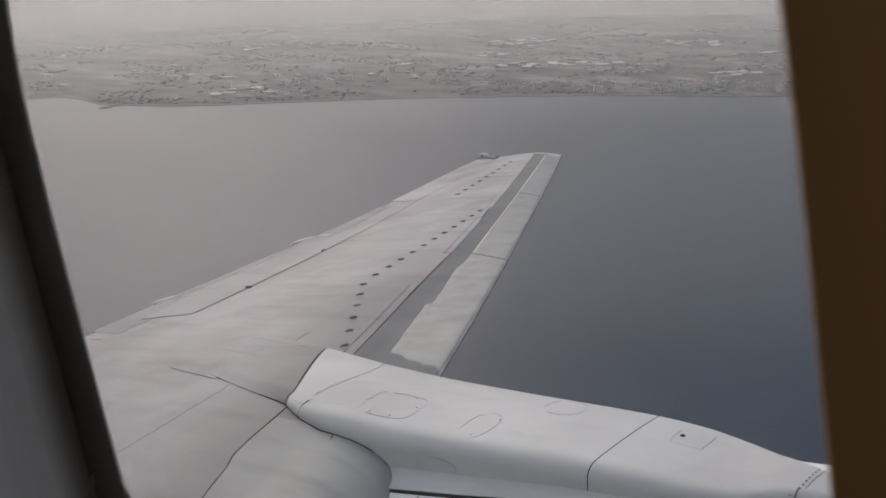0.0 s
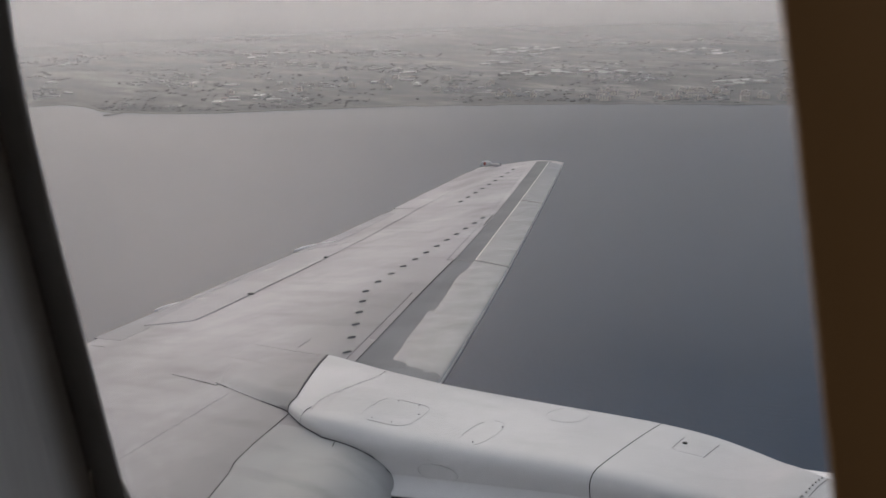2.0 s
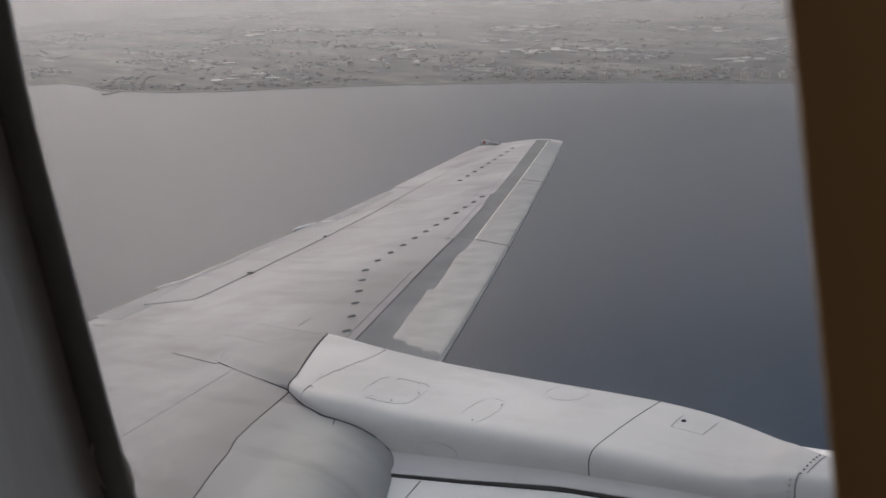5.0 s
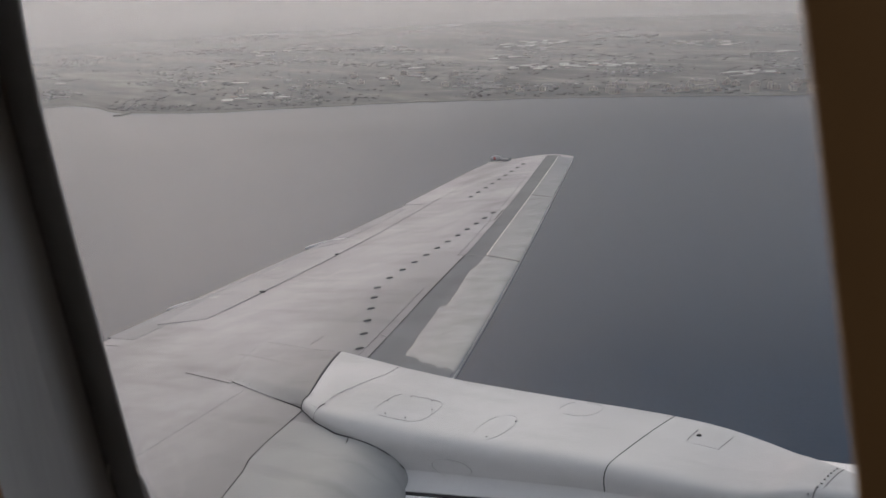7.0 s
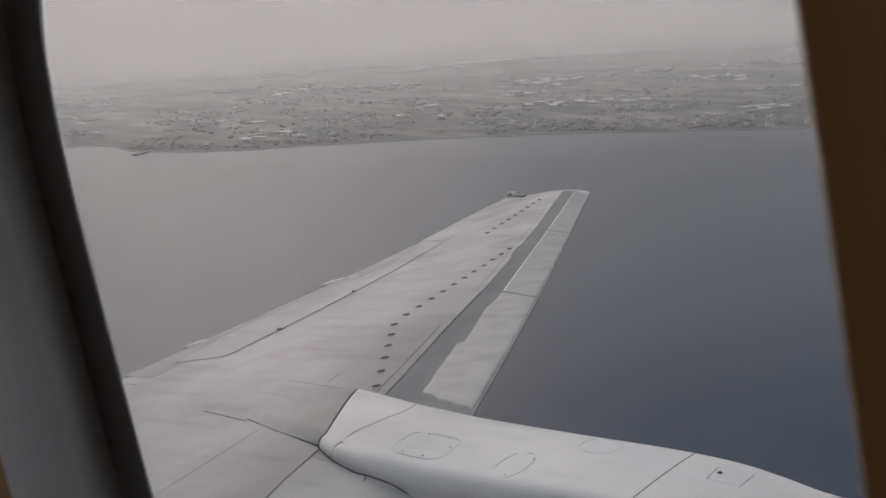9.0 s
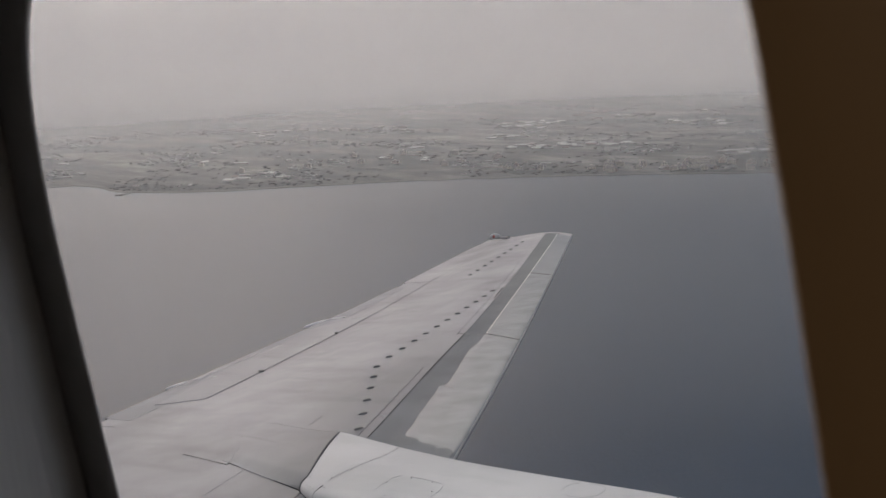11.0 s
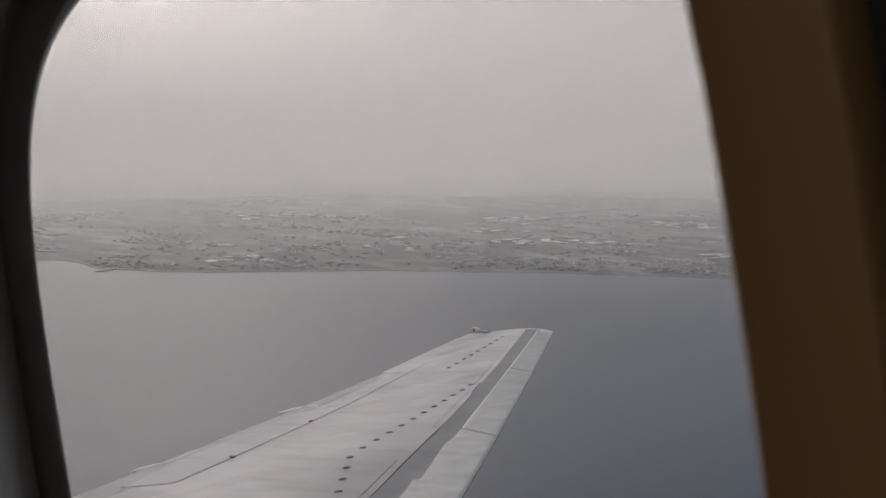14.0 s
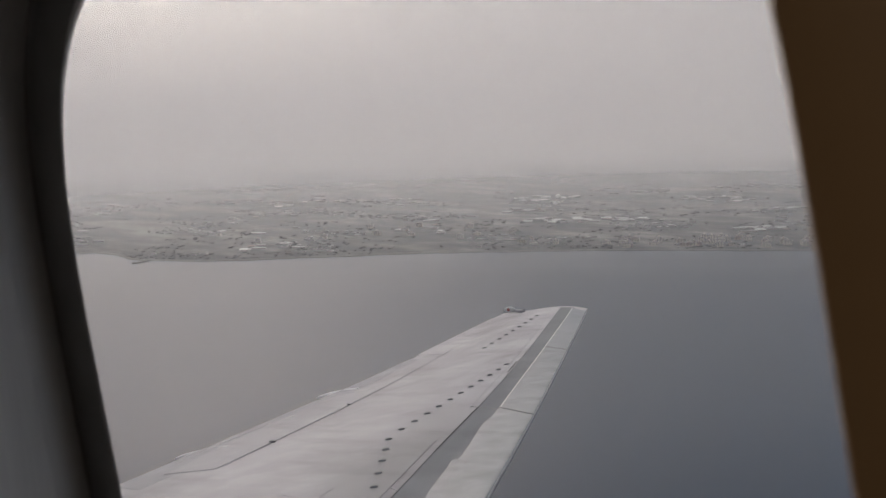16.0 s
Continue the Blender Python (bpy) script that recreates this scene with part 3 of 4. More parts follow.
    def hatch(x, v, lx, lv, power=0.55, mat=COVER_JOINT, name="hatch_outline"):
        pts = []
        for q in span(0, 2 * math.pi, 36):
            c, s = math.cos(q), math.sin(q)
            pts.append((x + lx * math.copysign(abs(c) ** power, c), v + lv * math.copysign(abs(s) ** power, s)))
        for i, j in ((0, 11), (13, 22), (25, 37)):
            line(pts[i:j], 0.0011, mat, name)

    hatch(-0.29, 0.33, 0.18, 0.19, 0.5)
    hatch(0.30, 0.26, 0.08, 0.22, 0.85)
    hatch(0.565, 0.82, 0.10, 0.155, 0.8)
    line([(1.158, 0.84), (1.165, 0.68), (1.172, 0.60), (1.19, 0.585)], 0.002, FAINT, "cover_seam")
    line([(1.21, 0.585), (1.31, 0.60)], 0.0014, HATCH, "cover_seam")
    line([(1.312, 0.88), (1.318, 0.60)], 0.0035, FAINT, "cover_seam")
    # a rounded access panel on the inboard side
    rings = []
    for q in span(0, 2 * math.pi, 28):
        c = Vector((0.18 + 0.12 * math.cos(q), 4.9515, -0.035 + 0.040 * math.sin(q)))
        d = Vector((math.cos(q), 0, 0.4 * math.sin(q))).normalized() * 0.0009
        rings.append([c + d, c - d, c - d + Vector((0, 0.02, 0)), c + d + Vector((0, 0.02, 0))])
    part("hatch_outline", loft(rings, True, False), HATCH, pylon)
    line([(1.865 + 0.03 * v, v) for v in span(0.02, 0.98, 10)], 0.003, FAINT, "cover_seam")
    screw = None
    spots = [(1.845 + 0.03 * v, v) for v in span(0.05, 0.9, 6)] + [(-0.46, 0.36), (-0.36, 0.50), (-0.21, 0.50), (-0.37, 0.18), (-0.23, 0.18), (-0.14, 0.36), (0.32, 0.10), (0.36, 0.40), (-1.09, 0.06), (-1.07, 0.12)]
    spots += [(-0.79, 0.96), (-0.77, 0.88), (-0.76, 0.78), (-0.79, 0.62), (-0.81, 0.50), (-0.81, 0.40), (-0.84, 0.30), (-0.87, 0.22), (-0.82, 0.08)]
    spots += [(x, 0.02) for x in span(-1.0, -0.9, 2)]
    on_fairing = [fairing_point(u, 0.05, 0.002) for u in span(0.06, 0.95, 9)]
    on_flank = [Vector((x, 4.950, -0.038)) for x in (1.04, 1.132, 1.222, 1.313, 1.41, 1.50, 1.60)] + [pylon_ring(1.822, 0.0, 0)[k] + Vector((0, -0.002, 0.001)) for k in (1, 2, 3, 4, 5)]
    for at in [pylon_top(x, v, 0.002) for x, v in spots] + on_fairing + on_flank:
        if screw is None:
            bm = bmesh.new()
            bmesh.ops.create_cone(bm, cap_ends=True, segments=10, radius1=0.0048, radius2=0.0035, depth=0.005)
            ob = part("screw", bm, SCREW, pylon)
            screw = ob.data
        else:
            ob = new("screw", screw)
            ob.parent = pylon
        ob.matrix_local = Matrix.Translation(at)
    bm = bmesh.new()
    bmesh.ops.create_cone(bm, cap_ends=True, segments=16, radius1=0.012, radius2=0.009, depth=0.006, matrix=Matrix.Translation(pylon_top(1.19, 0.74, 0.002)))
    part("drain_hole", bm, SEAM, pylon, "small dark hole in the cover")
    return pylon


pylon = build_pylon()


def build_nacelle():
    nacelle = thing("engine_nacelle", "white rounded engine nacelle under the wing", "aircraft engine")
    cy, cz, oval = 5.32, -1.04, 1.25

    def body(stations):
        return loft([[Vector((x, cy + oval * r * math.cos(q), cz + r * math.sin(q))) for q in [2 * math.pi * j / 64 for j in range(64)]] for x, r in stations])

    radii = ((-0.6, 0.92), (-0.2, 0.962), (0.4, 0.992), (0.9, 1.023), (1.3, 1.033), (1.7, 1.035), (2.05, 1.020))
    part("cowl", body([(x, lerp_table(radii, x)) for x in span(-0.6, 2.05, 24)]), COWL, nacelle)
    part("inlet_lip", body([(2.06, 1.028), (2.3, 1.0), (2.5, 0.94), (2.56, 0.88), (2.5, 0.84)]), SLAT, nacelle, "bare-metal inlet lip")
    part("exhaust", body([(-1.6, 0.45), (-1.0, 0.62), (-0.61, 0.74)]), SLAT, nacelle, "dull metal exhaust cone")
    foot = ((-0.32, -0.128), (-0.1, -0.102), (0.38, -0.079), (0.87, -0.052), (1.3, -0.045), (1.75, -0.04))
    rings, gap = [], []
    for x in span(-0.32, 1.75, 30):
        z = lerp_table(foot, x)
        wide = lerp_table(((-0.1, 1.0), (0.4, 0.78), (0.9, 0.52), (1.75, 0.40)), x)
        ring = [Vector((x, 4.962 - 0.115 * wide * (1 - math.cos(q)), z + 0.055 - (0.02 + 0.068 * wide) * math.sin(q))) for q in span(0, math.pi / 2, 8)]
        ring.append(ring[-1] + Vector((0, -0.012, -0.008)))
        rings.append(ring + [ring[-1] + Vector((0, 0.01, -0.03)), Vector((x, 5.0, z - 0.03))])
        end = ring[-1]
        gap.append([end + Vector((0, 0.004, -0.003)), end + Vector((0, -0.010, -0.012)), end + Vector((0, -0.010, -0.05)), end + Vector((0, 0.004, -0.05))])
    part("fillet", loft(rings), PYLON, nacelle, "curved fillet between pylon and cowl")
    part("cowl_gap", loft(gap), SEAM, nacelle, "dark gap along the cowl")

    def cowl_line(points, width, mat, name):
        """A joint on the cowl along points (x, y) of its upper inboard side."""
        rings = []
        for i, (x, y) in enumerate(points):
            def on(px, py):
                r = lerp_table(radii, px)
                return Vector((px, py, cz + math.sqrt(r * r - ((py - cy) / oval) ** 2)))
            (xa, ya), (xb, yb) = points[max(i - 1, 0)], points[min(i + 1, len(points) - 1)]
            l = math.hypot(xb - xa, yb - ya)
            nx, ny = -(yb - ya) / l * width / 2, (xb - xa) / l * width / 2
            up = Vector((0, -0.001, 0.003))
            p, q = on(x + nx, y + ny) + up, on(x - nx, y - ny) + up
            rings.append([p, q, q - Vector((0, 0, 0.012)), p - Vector((0, 0, 0.012))])
        part(name, loft(rings), mat, nacelle)

    cowl_line([(-0.05 + 0.16 * u, 4.74 - 0.10 * u) for u in span(0, 1, 8)], 0.014, SEAM, "cowl_seam")
    cowl_line([(0.17, 4.83 - 0.40 * u) for u in span(0, 1, 10)], 0.004, FAINT, "cowl_seam")
    cowl_line([(0.92, 4.83 - 0.40 * u) for u in span(0, 1, 10)], 0.012, SEAM, "cowl_seam")
    return nacelle


nacelle = build_nacelle()

# ---- cabin window and wall ----
LEAN = 0.1324


def ring_points(xc, zc, w, h, n, y, count=96):
    """A rounded rectangle in the leaning wall."""
    pts = []
    for k in range(count):
        q = 2 * math.pi * k / count
        c, s = math.cos(q), math.sin(q)
        x, z = xc + w * math.copysign(abs(c) ** (2 / n), c), zc + h * math.copysign(abs(s) ** (2 / n), s)
        pts.append(Vector((x, y - LEAN * (z - 1.5), z)))
    return pts


def build_window():
    window = thing("window_1", "oval-cornered cabin window with black seal and grey reveal", "window", kind="structure")
    inner = (2.9792, 1.4418, 0.1263, 0.1852, 3.77)
    outer = (2.9787, 1.4309, 0.1451, 0.1734, 4.14)

    def grown(base, g):
        return (base[0], base[1], base[2] + g, base[3] + g, base[4])

    def mixed(u):
        far = grown(outer, 0.019)
        return tuple(p + (q - p) * u for p, q in zip(inner, far))

    bezel = [ring_points(*grown(inner, g), y) for g, y in ((0.0, 1.712), (0.0, 1.7018), (0.0003, 1.7010), (0.0010, 1.7005), (0.0146, 1.699), (0.0160, 1.6995), (0.0168, 1.7010), (0.0168, 1.714))]
    part("inner_bezel", loft(bezel, True, False), BEIGE, window, "beige plastic inner bezel")
    # ring closes the groove; the groove's shade is put into its dark colour
    part("bezel_gap", loft([ring_points(*grown(inner, g), y) for g, y in ((0.0160, 1.7125), (0.0240, 1.7125), (0.0240, 1.7165), (0.0160, 1.7165))], True, False), SEAM, window, "dark gap between bezel and wall panel")
    part("reveal", loft([ring_points(*b, y) for b, y in ((inner, 1.712), (mixed(0.30), 1.726), (mixed(0.33), 1.729), (mixed(0.55), 1.740), (mixed(0.60), 1.745), (mixed(0.85), 1.756), (mixed(1.0), 1.765))], True, False), REVEAL, window, "grey plastic window reveal", True, 20)
    seal = [ring_points(*grown(outer, 0.036), 1.771), ring_points(*grown(outer, 0.0195), 1.768)]
    for k in range(9):
        q = math.pi * k / 8
        seal.append(ring_points(*grown(outer, 0.009 + 0.009 * math.cos(q)), 1.766 - 0.0012 * math.sin(q)))
    part("seal", loft(seal + [ring_points(*grown(outer, 0.006), 1.769)], True, False), RUBBER, window, "black rubber window seal")
    pane = part("pane", loft([ring_points(*grown(outer, 0.035), 1.772), ring_points(*grown(outer, 0.035), 1.777)]), PANE, window, "clear acrylic pane", False)
    pane.visible_shadow = False
    edge = (2.9614, 1.4346, 0.1627, 0.1778, 4.03)
    part("outer_rim", loft([ring_points(*grown(edge, g), y) for g, y in ((0.03, 1.7845), (0.0012, 1.7845), (0.0003, 1.7850), (0.0, 1.7858), (0.03, 1.7860))], True, False), RIM, window, "pale grey rim outside the pane")
    hub = Vector((2.8185, 1.7875, 1.3695))
    rings = []
    for q in span(0, 2 * math.pi, 32):
        d = Vector((math.cos(q), -LEAN * math.sin(q), math.sin(q)))
        rings.append([hub + d * (0.0120 + 0.0012 * math.cos(w)) + Vector((0, 0.0006 * math.sin(w) - 0.0009, 0)) for w in span(0, 1.75 * math.pi, 8)])
    part("breather_ring", loft(rings, True, False), RIM, window, "small grey breather ring on the pane")
    rim = (outer[0], outer[1], outer[2] + 0.11, outer[3] + 0.09, 4.6)
    part("outer_frame", loft([ring_points(*r, y) for r, y in ((rim, 1.790), (rim, 1.80), (grown(rim, 0.08), 1.80), (grown(rim, 0.08), 1.790))], True, False), PYLON, window, "painted metal outer frame")
    return window


build_window()


def build_cabin():
    wall = thing("wall_cabin", "beige curved cabin side wall panel round the window", "wall", kind="structure")
    hole = (2.979, 1.4445, 0.1490, 0.2085, 4.2)

    def inside(points, margin=0.07):
        """The points, kept within the round fuselage."""
        return [Vector((p.x, min(p.y, 1.82 * math.sqrt(1 - ((p.z - 1.3) / 1.9) ** 2) - margin), p.z)) for p in points]

    wide = (2.993, 1.23, 1.6, 0.87, 14)
    part("side_panel", loft([ring_points(*hole, 1.722), ring_points(*hole, 1.706), ring_points(2.979, 1.4445, 0.1535, 0.2130, 4.2, 1.700), inside(ring_points(2.993, 1.42, 0.7, 0.36, 8, 1.700)), inside(ring_points(*wide, 1.700))], True, False), CABIN, wall)
    gap = (2.985, 1.45, 0.208, 0.26, 5.0)
    back = [ring_points(*hole, 1.722), ring_points(*gap, 1.730), ring_points(*gap, 1.765), inside(ring_points(2.993, 1.42, 0.7, 0.36, 8, 1.765), 0.03), inside(ring_points(*wide, 1.76), 0.03), inside(ring_points(*wide, 1.70))]
    part("wall_backing", loft(back, True, False), CABIN, wall)
    for name, x0, y0, z0, x1, y1, z1 in (("floor", 1.38, -1.45, 0.32, 4.6, 1.49, 0.37), ("ceiling", 1.38, -1.45, 2.09, 4.6, 1.57, 2.14), ("wall_far", 1.38, -1.50, 0.32, 4.6, -1.45, 2.14), ("wall_aft", 1.38, -1.45, 0.37, 1.43, 1.51, 2.09), ("wall_front", 4.55, -1.45, 0.37, 4.6, 1.51, 2.09)):
        bm = bmesh.new()
        bmesh.ops.create_cube(bm, size=1, matrix=Matrix.Translation(((x0 + x1) / 2, (y0 + y1) / 2, (z0 + z1) / 2)) @ Matrix.Diagonal((x1 - x0, y1 - y0, z1 - z0, 1)))
        ob = link(name, bm, CABIN, None, "", False)
        ob.matrix_world = FLIGHT
        tagged(ob, "plain dim cabin lining of the aircraft", name.split("_")[0], "", "structure")


build_cabin()


def build_fuselage():
    """The outer skin of the fuselage, open where the window is."""
    bm = bmesh.new()
    xs = span(-12, 8, 80)
    qs = [math.radians(a) for a in span(-178, 178, 72)]
    grid = [[bm.verts.new((x, 1.82 * math.cos(q), 1.3 + 1.9 * math.sin(q))) for q in qs] for x in xs]
    for i in range(len(xs) - 1):
        for j in range(len(qs) - 1):
            xm, qm = (xs[i] + xs[i + 1]) / 2, (qs[j] + qs[j + 1]) / 2
            if 2.6 < xm < 3.4 and math.cos(qm) > 0 and 1.1 < 1.3 + 1.9 * math.sin(qm) < 1.75:
                continue
            bm.faces.new((grid[i][j], grid[i + 1][j], grid[i + 1][j + 1], grid[i][j + 1]))
    skin = link("fuselage", bm, PYLON)
    skin.matrix_world = FLIGHT
    tagged(skin, "white painted fuselage skin round the cabin", "fuselage", "", "structure")


build_fuselage()

# ---- sea, land and haze ----
ALONG, INLAND = Vector((0.849, 0.528, 0)), Vector((-0.528, 0.849, 0))
COAST = ((-6000, 2300), (-3000, 2230), (-1700, 2100), (-1150, 2082), (-1087, 2101), (-1040, 2075), (-1011, 2056), (-960, 1995), (-903, 1975), (-801, 1953), (-693, 1957), (-520, 1986), (-406, 2008), (-289, 2019), (-14, 2020), (120, 2014), (269, 1994), (423, 1977), (900, 1930), (2000, 1900), (6000, 1900))


def shore(u):
    return lerp_table(COAST, u) + 9 * noise.noise(Vector((u / 60, 3, 0))) + 4 * noise.noise(Vector((u / 17, 7, 0)))


def land_height(u, n):
    d = max(n - shore(u), 0)
    rise = min(1, d / 500)
    return 0.6 + min(d / 12, 3) + rise * (6 + 4 * noise.noise(Vector((u / 600, n / 600, 1)))) + min(1, d / 1500) * 8 * max(0, noise.noise(Vector((u / 1100, n / 900, 5))) + 0.2) + min(1, max(0, d - 500) / 1200) * 34 * max(0, noise.noise(Vector((u / 800 + n / 1500, n / 420, 9))) + 0.1)


def field_point(u, n, lift=0.0):
    p = ALONG * u + INLAND * n
    p.z = land_height(u, n) + lift
    return p


def sea_material():
    m = bpy.data.materials.new("evening_sea")
    m.use_nodes = True
    nt = m.node_tree
    b = nt.nodes["Principled BSDF"]
    b.inputs["Base Color"].default_value = (0.022, 0.039, 0.066, 1)
    b.inputs["Roughness"].default_value, b.inputs["IOR"].default_value = 0.45, 1.33
    coord = nt.nodes.new("ShaderNodeTexCoord")
    swell, ripple = nt.nodes.new("ShaderNodeTexNoise"), nt.nodes.new("ShaderNodeTexNoise")
    swell.inputs["Scale"].default_value, swell.inputs["Detail"].default_value = 0.05, 4
    ripple.inputs["Scale"].default_value, ripple.inputs["Detail"].default_value = 0.24, 5
    add, bump = nt.nodes.new("ShaderNodeMath"), nt.nodes.new("ShaderNodeBump")
    bump.inputs["Strength"].default_value, bump.inputs["Distance"].default_value = 0.28, 1.0
    for f, t in ((coord.outputs["Object"], swell.inputs["Vector"]), (coord.outputs["Object"], ripple.inputs["Vector"]), (swell.outputs["Fac"], add.inputs[0]), (ripple.outputs["Fac"], add.inputs[1]), (add.outputs[0], bump.inputs["Height"]), (bump.outputs[0], b.inputs["Normal"])):
        nt.links.new(f, t)
    return m


def land_material():
    """Dark scrub and paler fields: patches drawn out along the shore, with fine mottling."""
    m = bpy.data.materials.new("patchwork_land")
    m.use_nodes = True
    nt = m.node_tree
    b = nt.nodes["Principled BSDF"]
    b.inputs["Roughness"].default_value, b.inputs["Specular IOR Level"].default_value = 0.95, 0.1
    coord, turn = nt.nodes.new("ShaderNodeTexCoord"), nt.nodes.new("ShaderNodeMapping")
    turn.inputs["Rotation"].default_value = (0, 0, radians(-31.9))
    turn.inputs["Scale"].default_value = (0.30, 1.0, 1.0)
    nt.links.new(coord.outputs["Object"], turn.inputs["Vector"])
    total = None
    for scale, detail, weight in ((0.0035, 3, 1.0), (0.016, 4, 1.2), (0.07, 3, 0.5)):
        n, mul = nt.nodes.new("ShaderNodeTexNoise"), nt.nodes.new("ShaderNodeMath")
        n.inputs["Scale"].default_value, n.inputs["Detail"].default_value, n.inputs["Roughness"].default_value = scale, detail, 0.6
        nt.links.new(turn.outputs[0], n.inputs["Vector"])
        mul.operation = "MULTIPLY_ADD"
        nt.links.new(n.outputs["Fac"], mul.inputs[0])
        mul.inputs[1].default_value = weight / 2.7
        if total:
            nt.links.new(total, mul.inputs[2])
        else:
            mul.inputs[2].default_value = 0.0
        total = mul.outputs[0]
    ramp = nt.nodes.new("ShaderNodeValToRGB")
    el = ramp.color_ramp.elements
    el[0].position, el[0].color = 0.43, (0.022, 0.026, 0.028, 1)
    el[1].position, el[1].color = 0.60, (0.15, 0.142, 0.135, 1)
    for at, color in ((0.485, (0.040, 0.045, 0.046, 1)), (0.535, (0.075, 0.075, 0.073, 1))):
        el.new(at).color = color
    nt.links.new(total, ramp.inputs[0])
    nt.links.new(ramp.outputs[0], b.inputs["Base Color"])
    return m


SEA, LAND = sea_material(), land_material()
SAND = material("dull_wet_sand", (0.085, 0.085, 0.083), 0.95, 0.0, 0.2, 0.02, 0.3)

bm = bmesh.new()
bmesh.ops.create_grid(bm, x_segments=12, y_segments=12, size=6600)
water = link("water", bm, SEA, None, "", False)
tagged(water, "calm grey-blue evening sea reflecting a hazy sky", "sea", "", "structure")

us = span(-6200, 5000, 480)
rings = []
for u in us:
    s = shore(u)
    rings.append([field_point(u, s, -2.5)] + [field_point(u, s + d) for d in (1, 10, 24, 50, 90, 140, 200, 280, 380, 500, 650, 820, 1000, 1250, 1550, 1900, 2400, 3000, 3800, 4800, 6000)])
ground = link("ground", loft(rings, False, False), LAND)
tagged(ground, "hazy coastal plain of dark fields and scrub", "land", "", "structure")
beach = link("beach", loft([[field_point(u, shore(u) - 1.0, -0.9), field_point(u, shore(u) + 5, 0.25), field_point(u, shore(u) + 13, 0.1), field_point(u, shore(u) + 15, -1.0)] for u in us], False, False), SAND)
tagged(beach, "thin dull strip of sand along the shore", "beach", "", "structure")

# pier at the headland
bm = bmesh.new()
for k, (du, dn, w, l, q) in enumerate(((-912, 1962, 9, 34, 78), (-919, 1943, 8, 16, 15))):
    c = ALONG * du + INLAND * dn
    bmesh.ops.create_cube(bm, size=1, matrix=Matrix.Translation((c.x, c.y, 0.8)) @ pose(0, 0, 0, 0, 0, q + 31.9) @ Matrix.Diagonal((l, w, 3.2, 1)))
mole = link("pier", bm, material("dark_rubble", (0.07, 0.07, 0.072), 0.9, 0, 0.2, 0.2, 2))
tagged(mole, "dark stone breakwater bent at its end beside the headland", "pier")

# ---- the coast's buildings and trees ----
PLASTER = material("pale_plaster", (0.26, 0.25, 0.245), 0.85, 0.0, 0.1, 0.05, 0.6)
ROSE = material("rose_plaster", (0.34, 0.27, 0.235), 0.85, 0.0, 0.1, 0.05, 0.6)
FLATS = material("sunlit_flats_plaster", (0.42, 0.37, 0.335), 0.85, 0.0, 0.08, 0.05, 0.6)
ROOF = material("grey_flat_roof", (0.15, 0.148, 0.148), 0.8, 0.0, 0.2, 0.05, 0.5)
SHEET_ROOF = material("white_sheet_roof", (0.36, 0.355, 0.35), 0.6, 0.0, 0.12, 0.03, 0.5)
TILE_ROOF = material("tile_roof", (0.22, 0.15, 0.12), 0.85, 0.0, 0.15, 0.05, 0.5)
GLASS = material("dark_window_glass", (0.14, 0.145, 0.15), 0.2, 0.0, 0.1, 0.2, 1.0)
LEAF = material("dark_coastal_foliage", (0.042, 0.048, 0.046), 0.9, 0.0, 0.25, 0.05, 0.4)


def box(bm, x0, y0, z0, x1, y1, z1):
    bmesh.ops.create_cube(bm, size=1, matrix=Matrix.Translation(((x0 + x1) / 2, (y0 + y1) / 2, (z0 + z1) / 2)) @ Matrix.Diagonal((x1 - x0, y1 - y0, z1 - z0, 1)))
    return bm


def apartment(w, d, floors, mat):
    """A block of flats: walls, a roof slab with a stair head, and a band of windows and a balcony on each floor."""
    house = thing("apartment_block", "pale plastered block of flats by the sea", "building", "flats along the shore", at=Matrix())
    h = floors * 3.0
    part("wall", box(bmesh.new(), -w / 2, -d / 2, -4, w / 2, d / 2, h), mat, house, "", False)
    roof = part("roof", box(bmesh.new(), -w / 2 - 0.4, -d / 2 - 0.4, h, w / 2 + 0.4, d / 2 + 0.4, h + 0.5), ROOF, house, "flat grey roof", False)
    part("stair_head", box(bmesh.new(), -2, -2, h + 0.5, 2, 2, h + 3), mat, roof, "", False)
    for f in range(floors):
        n = int(w // 4.6)
        for k in range(n):
            x = -w / 2 + (k + 0.5) * w / n
            if f == k == 0:
                pane = part("window", box(bmesh.new(), -1.1, -0.05, 0.9, 1.1, 0.05, 2.4), GLASS, house, "", False).data
                house.children[-1].location = (x, -d / 2, 0)
            else:
                ob = new("window", pane)
                ob.parent, ob.location = house, (x, -d / 2, f * 3)
        part("balcony", box(bmesh.new(), -w / 2 + 1, -d / 2 - 1.2, f * 3 + 0.1, w / 2 - 1, -d / 2 - 0.01, f * 3 + 0.9), mat, house, "", False)
    return house


def warehouse(w, d, mat):
    """A long low shed with a shallow gable."""
    shed = thing("warehouse", "low pale shed with a light sheet roof", "building", "sheds on the plain", at=Matrix())
    h = 3.0
    part("wall", box(bmesh.new(), -w / 2, -d / 2, -4, w / 2, d / 2, h), PLASTER, shed, "", False)
    rings = [[Vector((x, -d / 2 - 0.5, h)), Vector((x, 0, h + d * 0.05)), Vector((x, d / 2 + 0.5, h)), Vector((x, 0, h - 0.1))] for x in (-w / 2 - 0.5, w / 2 + 0.5)]
    part("roof", loft(rings), mat, shed, "", False)
    return shed


HEADING = 31.9


def site(u, n, turn):
    p = field_point(u, n)
    return Matrix.Translation(p) @ pose(0, 0, 0, 0, 0, HEADING + turn)


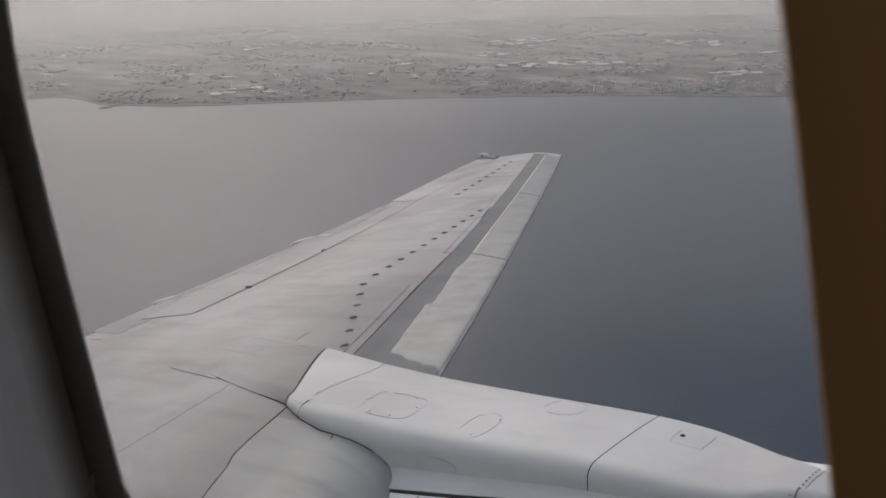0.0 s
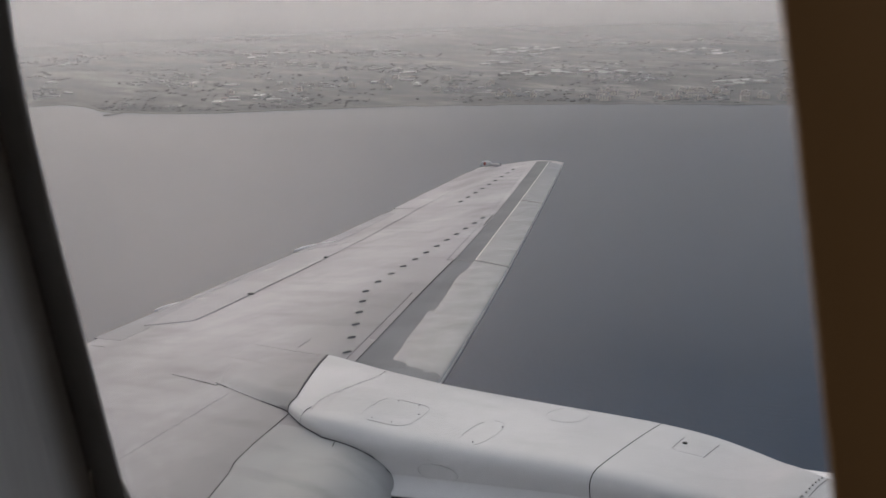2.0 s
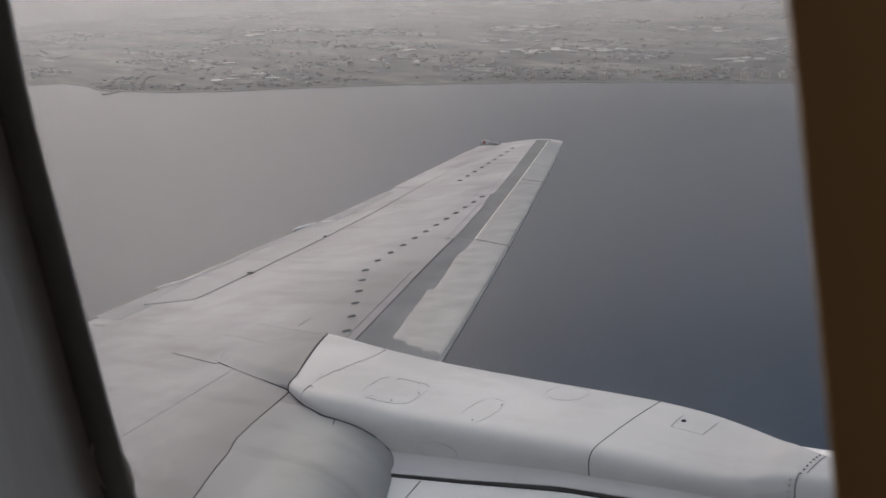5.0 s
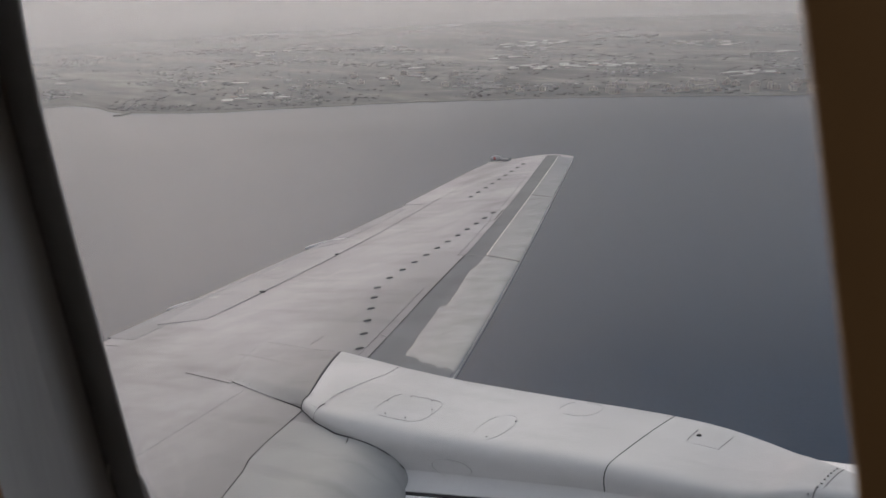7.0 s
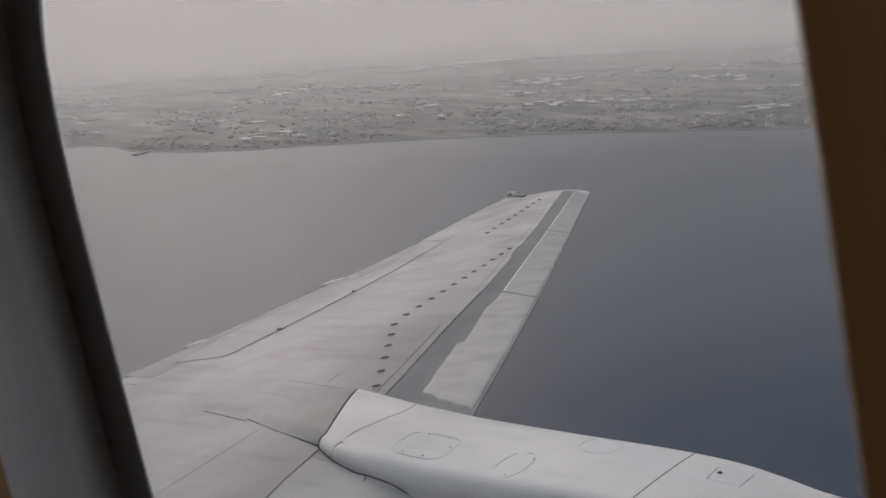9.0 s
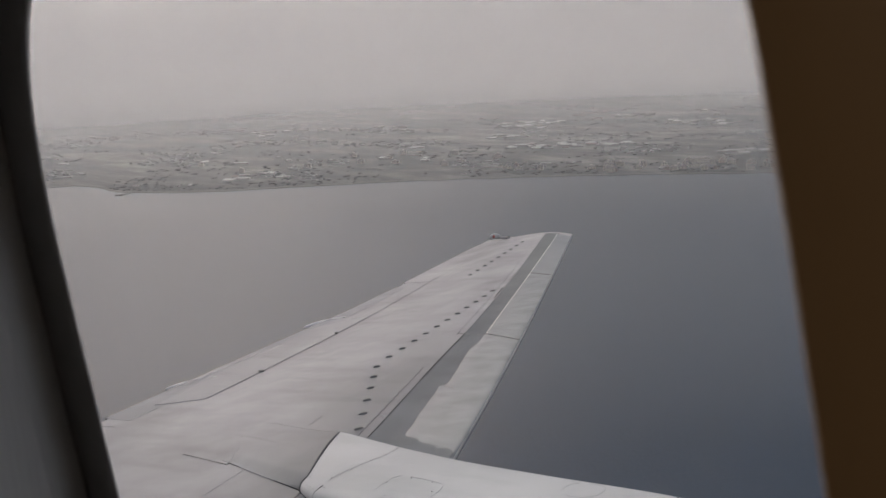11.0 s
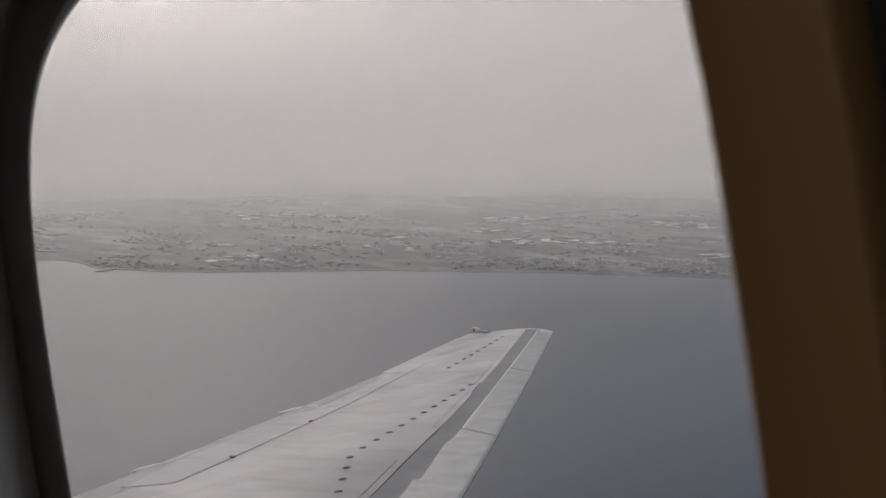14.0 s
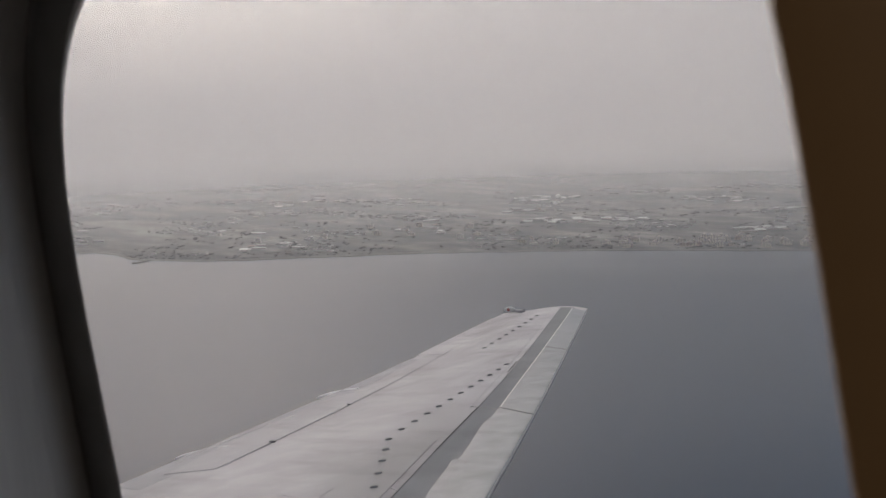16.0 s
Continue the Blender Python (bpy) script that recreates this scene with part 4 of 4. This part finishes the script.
rng = random.Random(7)
kinds = [apartment(12, 9, 3, FLATS), apartment(16, 9, 3, FLATS), apartment(10, 9, 2, ROSE), apartment(18, 9, 2, FLATS)]
first = list(kinds)
for k in range(74):
    u = rng.uniform(60, 560) if k < 56 else rng.uniform(-900, 60)
    n = shore(u) + (rng.uniform(25, 150) if k < 56 else rng.uniform(60, 420))
    m = site(u, n, rng.uniform(-12, 12))
    if first:
        first.pop().matrix_world = m
    else:
        copy_thing(rng.choice(kinds), m)
sheds = [warehouse(w, d, mat) for w, d, mat in ((30, 14, SHEET_ROOF), (20, 10, SHEET_ROOF), (38, 16, ROOF), (16, 10, TILE_ROOF), (22, 26, SHEET_ROOF))]
first = list(sheds)
spots = []
for k in range(4000):
    if k % 2:
        u = rng.uniform(-200, 760)
        n = shore(u) + 130 + 1100 * rng.random() ** 1.3
    else:
        u = rng.uniform(-2300, 1500)
        n = shore(u) + 90 + 3300 * rng.random() ** 1.2
    if noise.noise(Vector((u / 260, n / 150, 11))) > 0.25:
        spots.append((u, n))
for u, n in spots[:290]:
    m = site(u, n, rng.choice((0, 0, 0, 90, 12, -15)))
    if first:
        first.pop().matrix_world = m
    else:
        copy_thing(rng.choice(sheds), m)

walls, grey_roofs, pale_roofs = bmesh.new(), bmesh.new(), bmesh.new()


def little_house(u, n):
    m = site(u, n, rng.uniform(-9, 9))
    w, d, h = rng.uniform(2.5, 8.5), rng.uniform(1.8, 3.2), rng.uniform(1.6, 3.4)
    low = [walls.verts.new(m @ Vector(p)) for p in ((-w, -d, -3), (w, -d, -3), (w, d, -3), (-w, d, -3), (-w, -d, h), (w, -d, h), (w, d, h), (-w, d, h))]
    for f in ((0, 1, 5, 4), (1, 2, 6, 5), (2, 3, 7, 6), (3, 0, 4, 7)):
        walls.faces.new([low[i] for i in f])
    roofs = pale_roofs if rng.random() < 0.25 else grey_roofs
    up = [roofs.verts.new(m @ Vector(p)) for p in ((-w, -d, h), (w, -d, h), (w, d, h), (-w, d, h), (-w * 0.5, 0, h + 1.6), (w * 0.5, 0, h + 1.6))]
    for f in ((0, 1, 5, 4), (2, 3, 4, 5), (1, 2, 5), (3, 0, 4)):
        roofs.faces.new([up[i] for i in f])


count = 0
while count < 4200:
    u = rng.uniform(-2800, 2000)
    n = shore(u) + 45 + 3400 * rng.random()
    if noise.noise(Vector((u / 230, n / 190, 23))) + 0.35 * noise.noise(Vector((u / 60, n / 60, 2))) > 0.22:
        little_house(u, n)
        count += 1
tagged(link("house_walls", walls, PLASTER, None, "", False), "many small pale houses scattered over the plain", "houses", "", "stuff")
tagged(link("house_roofs", grey_roofs, ROOF, None, "", False), "grey roofs of the scattered small houses", "houses", "", "stuff")
tagged(link("house_roofs", pale_roofs, SHEET_ROOF, None, "", False), "pale roofs of the scattered small houses", "houses", "", "stuff")

# scrub and trees, told apart only as dark clumps
ball = bmesh.new()
bmesh.ops.create_icosphere(ball, subdivisions=1, radius=1)
ball_v = [v.co.copy() for v in ball.verts]
ball_f = [[v.index for v in f.verts] for f in ball.faces]
ball.free()
verts, faces = [], []
count = 0
while count < 5000:
    u = rng.uniform(-2800, 2000)
    n = shore(u) + 14 + 2300 * rng.random() ** 1.5
    if noise.noise(Vector((u / 200, n / 120, 41))) + 0.4 * noise.noise(Vector((u / 40, n / 40, 3))) < -0.02:
        p, r = field_point(u, n), rng.uniform(1.2, 3.2)
        base = len(verts)
        verts += [p + ALONG * (v.x * r * rng.uniform(1.0, 2.6)) + Vector((0, v.y * r * rng.uniform(0.8, 1.2), (v.z * 0.75 + 0.4) * r * rng.uniform(0.7, 1.1))) for v in ball_v]
        faces += [[base + i for i in f] for f in ball_f]
        count += 1
me = bpy.data.meshes.new("trees")
me.from_pydata(verts, [], faces)
me.materials.append(LEAF)
tagged(new("trees", me), "dark clumps of scrub and trees behind the shore", "trees", "", "stuff")

# Translucent shells imitate the distance haze; its paleness is put into their colour.
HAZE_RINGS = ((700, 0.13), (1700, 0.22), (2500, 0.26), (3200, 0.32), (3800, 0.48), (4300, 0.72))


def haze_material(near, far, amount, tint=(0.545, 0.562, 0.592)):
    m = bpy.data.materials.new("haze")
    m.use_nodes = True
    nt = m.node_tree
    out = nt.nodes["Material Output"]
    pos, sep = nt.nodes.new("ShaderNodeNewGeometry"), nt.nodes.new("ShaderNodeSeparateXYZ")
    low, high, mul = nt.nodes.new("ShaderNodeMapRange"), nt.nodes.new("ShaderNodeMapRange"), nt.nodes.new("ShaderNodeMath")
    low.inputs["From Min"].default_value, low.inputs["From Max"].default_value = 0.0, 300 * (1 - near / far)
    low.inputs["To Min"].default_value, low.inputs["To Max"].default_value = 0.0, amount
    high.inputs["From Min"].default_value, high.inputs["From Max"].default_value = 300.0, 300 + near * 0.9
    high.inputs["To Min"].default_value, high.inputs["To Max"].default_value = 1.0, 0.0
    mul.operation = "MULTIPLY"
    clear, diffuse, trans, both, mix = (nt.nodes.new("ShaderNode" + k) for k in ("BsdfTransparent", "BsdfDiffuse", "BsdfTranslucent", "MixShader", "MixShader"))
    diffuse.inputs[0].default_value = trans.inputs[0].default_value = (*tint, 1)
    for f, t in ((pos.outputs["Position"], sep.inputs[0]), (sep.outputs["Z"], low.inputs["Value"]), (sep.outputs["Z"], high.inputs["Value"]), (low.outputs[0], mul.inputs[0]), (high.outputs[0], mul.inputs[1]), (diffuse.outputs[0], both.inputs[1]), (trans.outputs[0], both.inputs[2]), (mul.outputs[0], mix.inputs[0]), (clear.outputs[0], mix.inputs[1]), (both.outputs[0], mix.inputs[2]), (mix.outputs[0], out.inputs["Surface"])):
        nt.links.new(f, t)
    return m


# the farthest shells carry the evening glow as a warmer tint
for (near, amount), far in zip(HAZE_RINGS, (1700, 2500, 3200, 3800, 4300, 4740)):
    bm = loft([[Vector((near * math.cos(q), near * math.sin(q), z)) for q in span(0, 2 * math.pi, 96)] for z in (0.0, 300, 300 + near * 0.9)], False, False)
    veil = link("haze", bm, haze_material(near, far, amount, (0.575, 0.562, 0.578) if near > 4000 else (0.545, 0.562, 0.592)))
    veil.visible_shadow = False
    tagged(veil, "translucent shell imitating evening haze over the land", "haze", "", "structure")
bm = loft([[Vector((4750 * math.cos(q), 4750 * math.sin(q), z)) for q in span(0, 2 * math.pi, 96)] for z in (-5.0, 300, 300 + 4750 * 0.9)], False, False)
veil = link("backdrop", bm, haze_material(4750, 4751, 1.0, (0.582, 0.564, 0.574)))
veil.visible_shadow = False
tagged(veil, "pale shell imitating the haze that closes the distance", "haze", "", "structure")
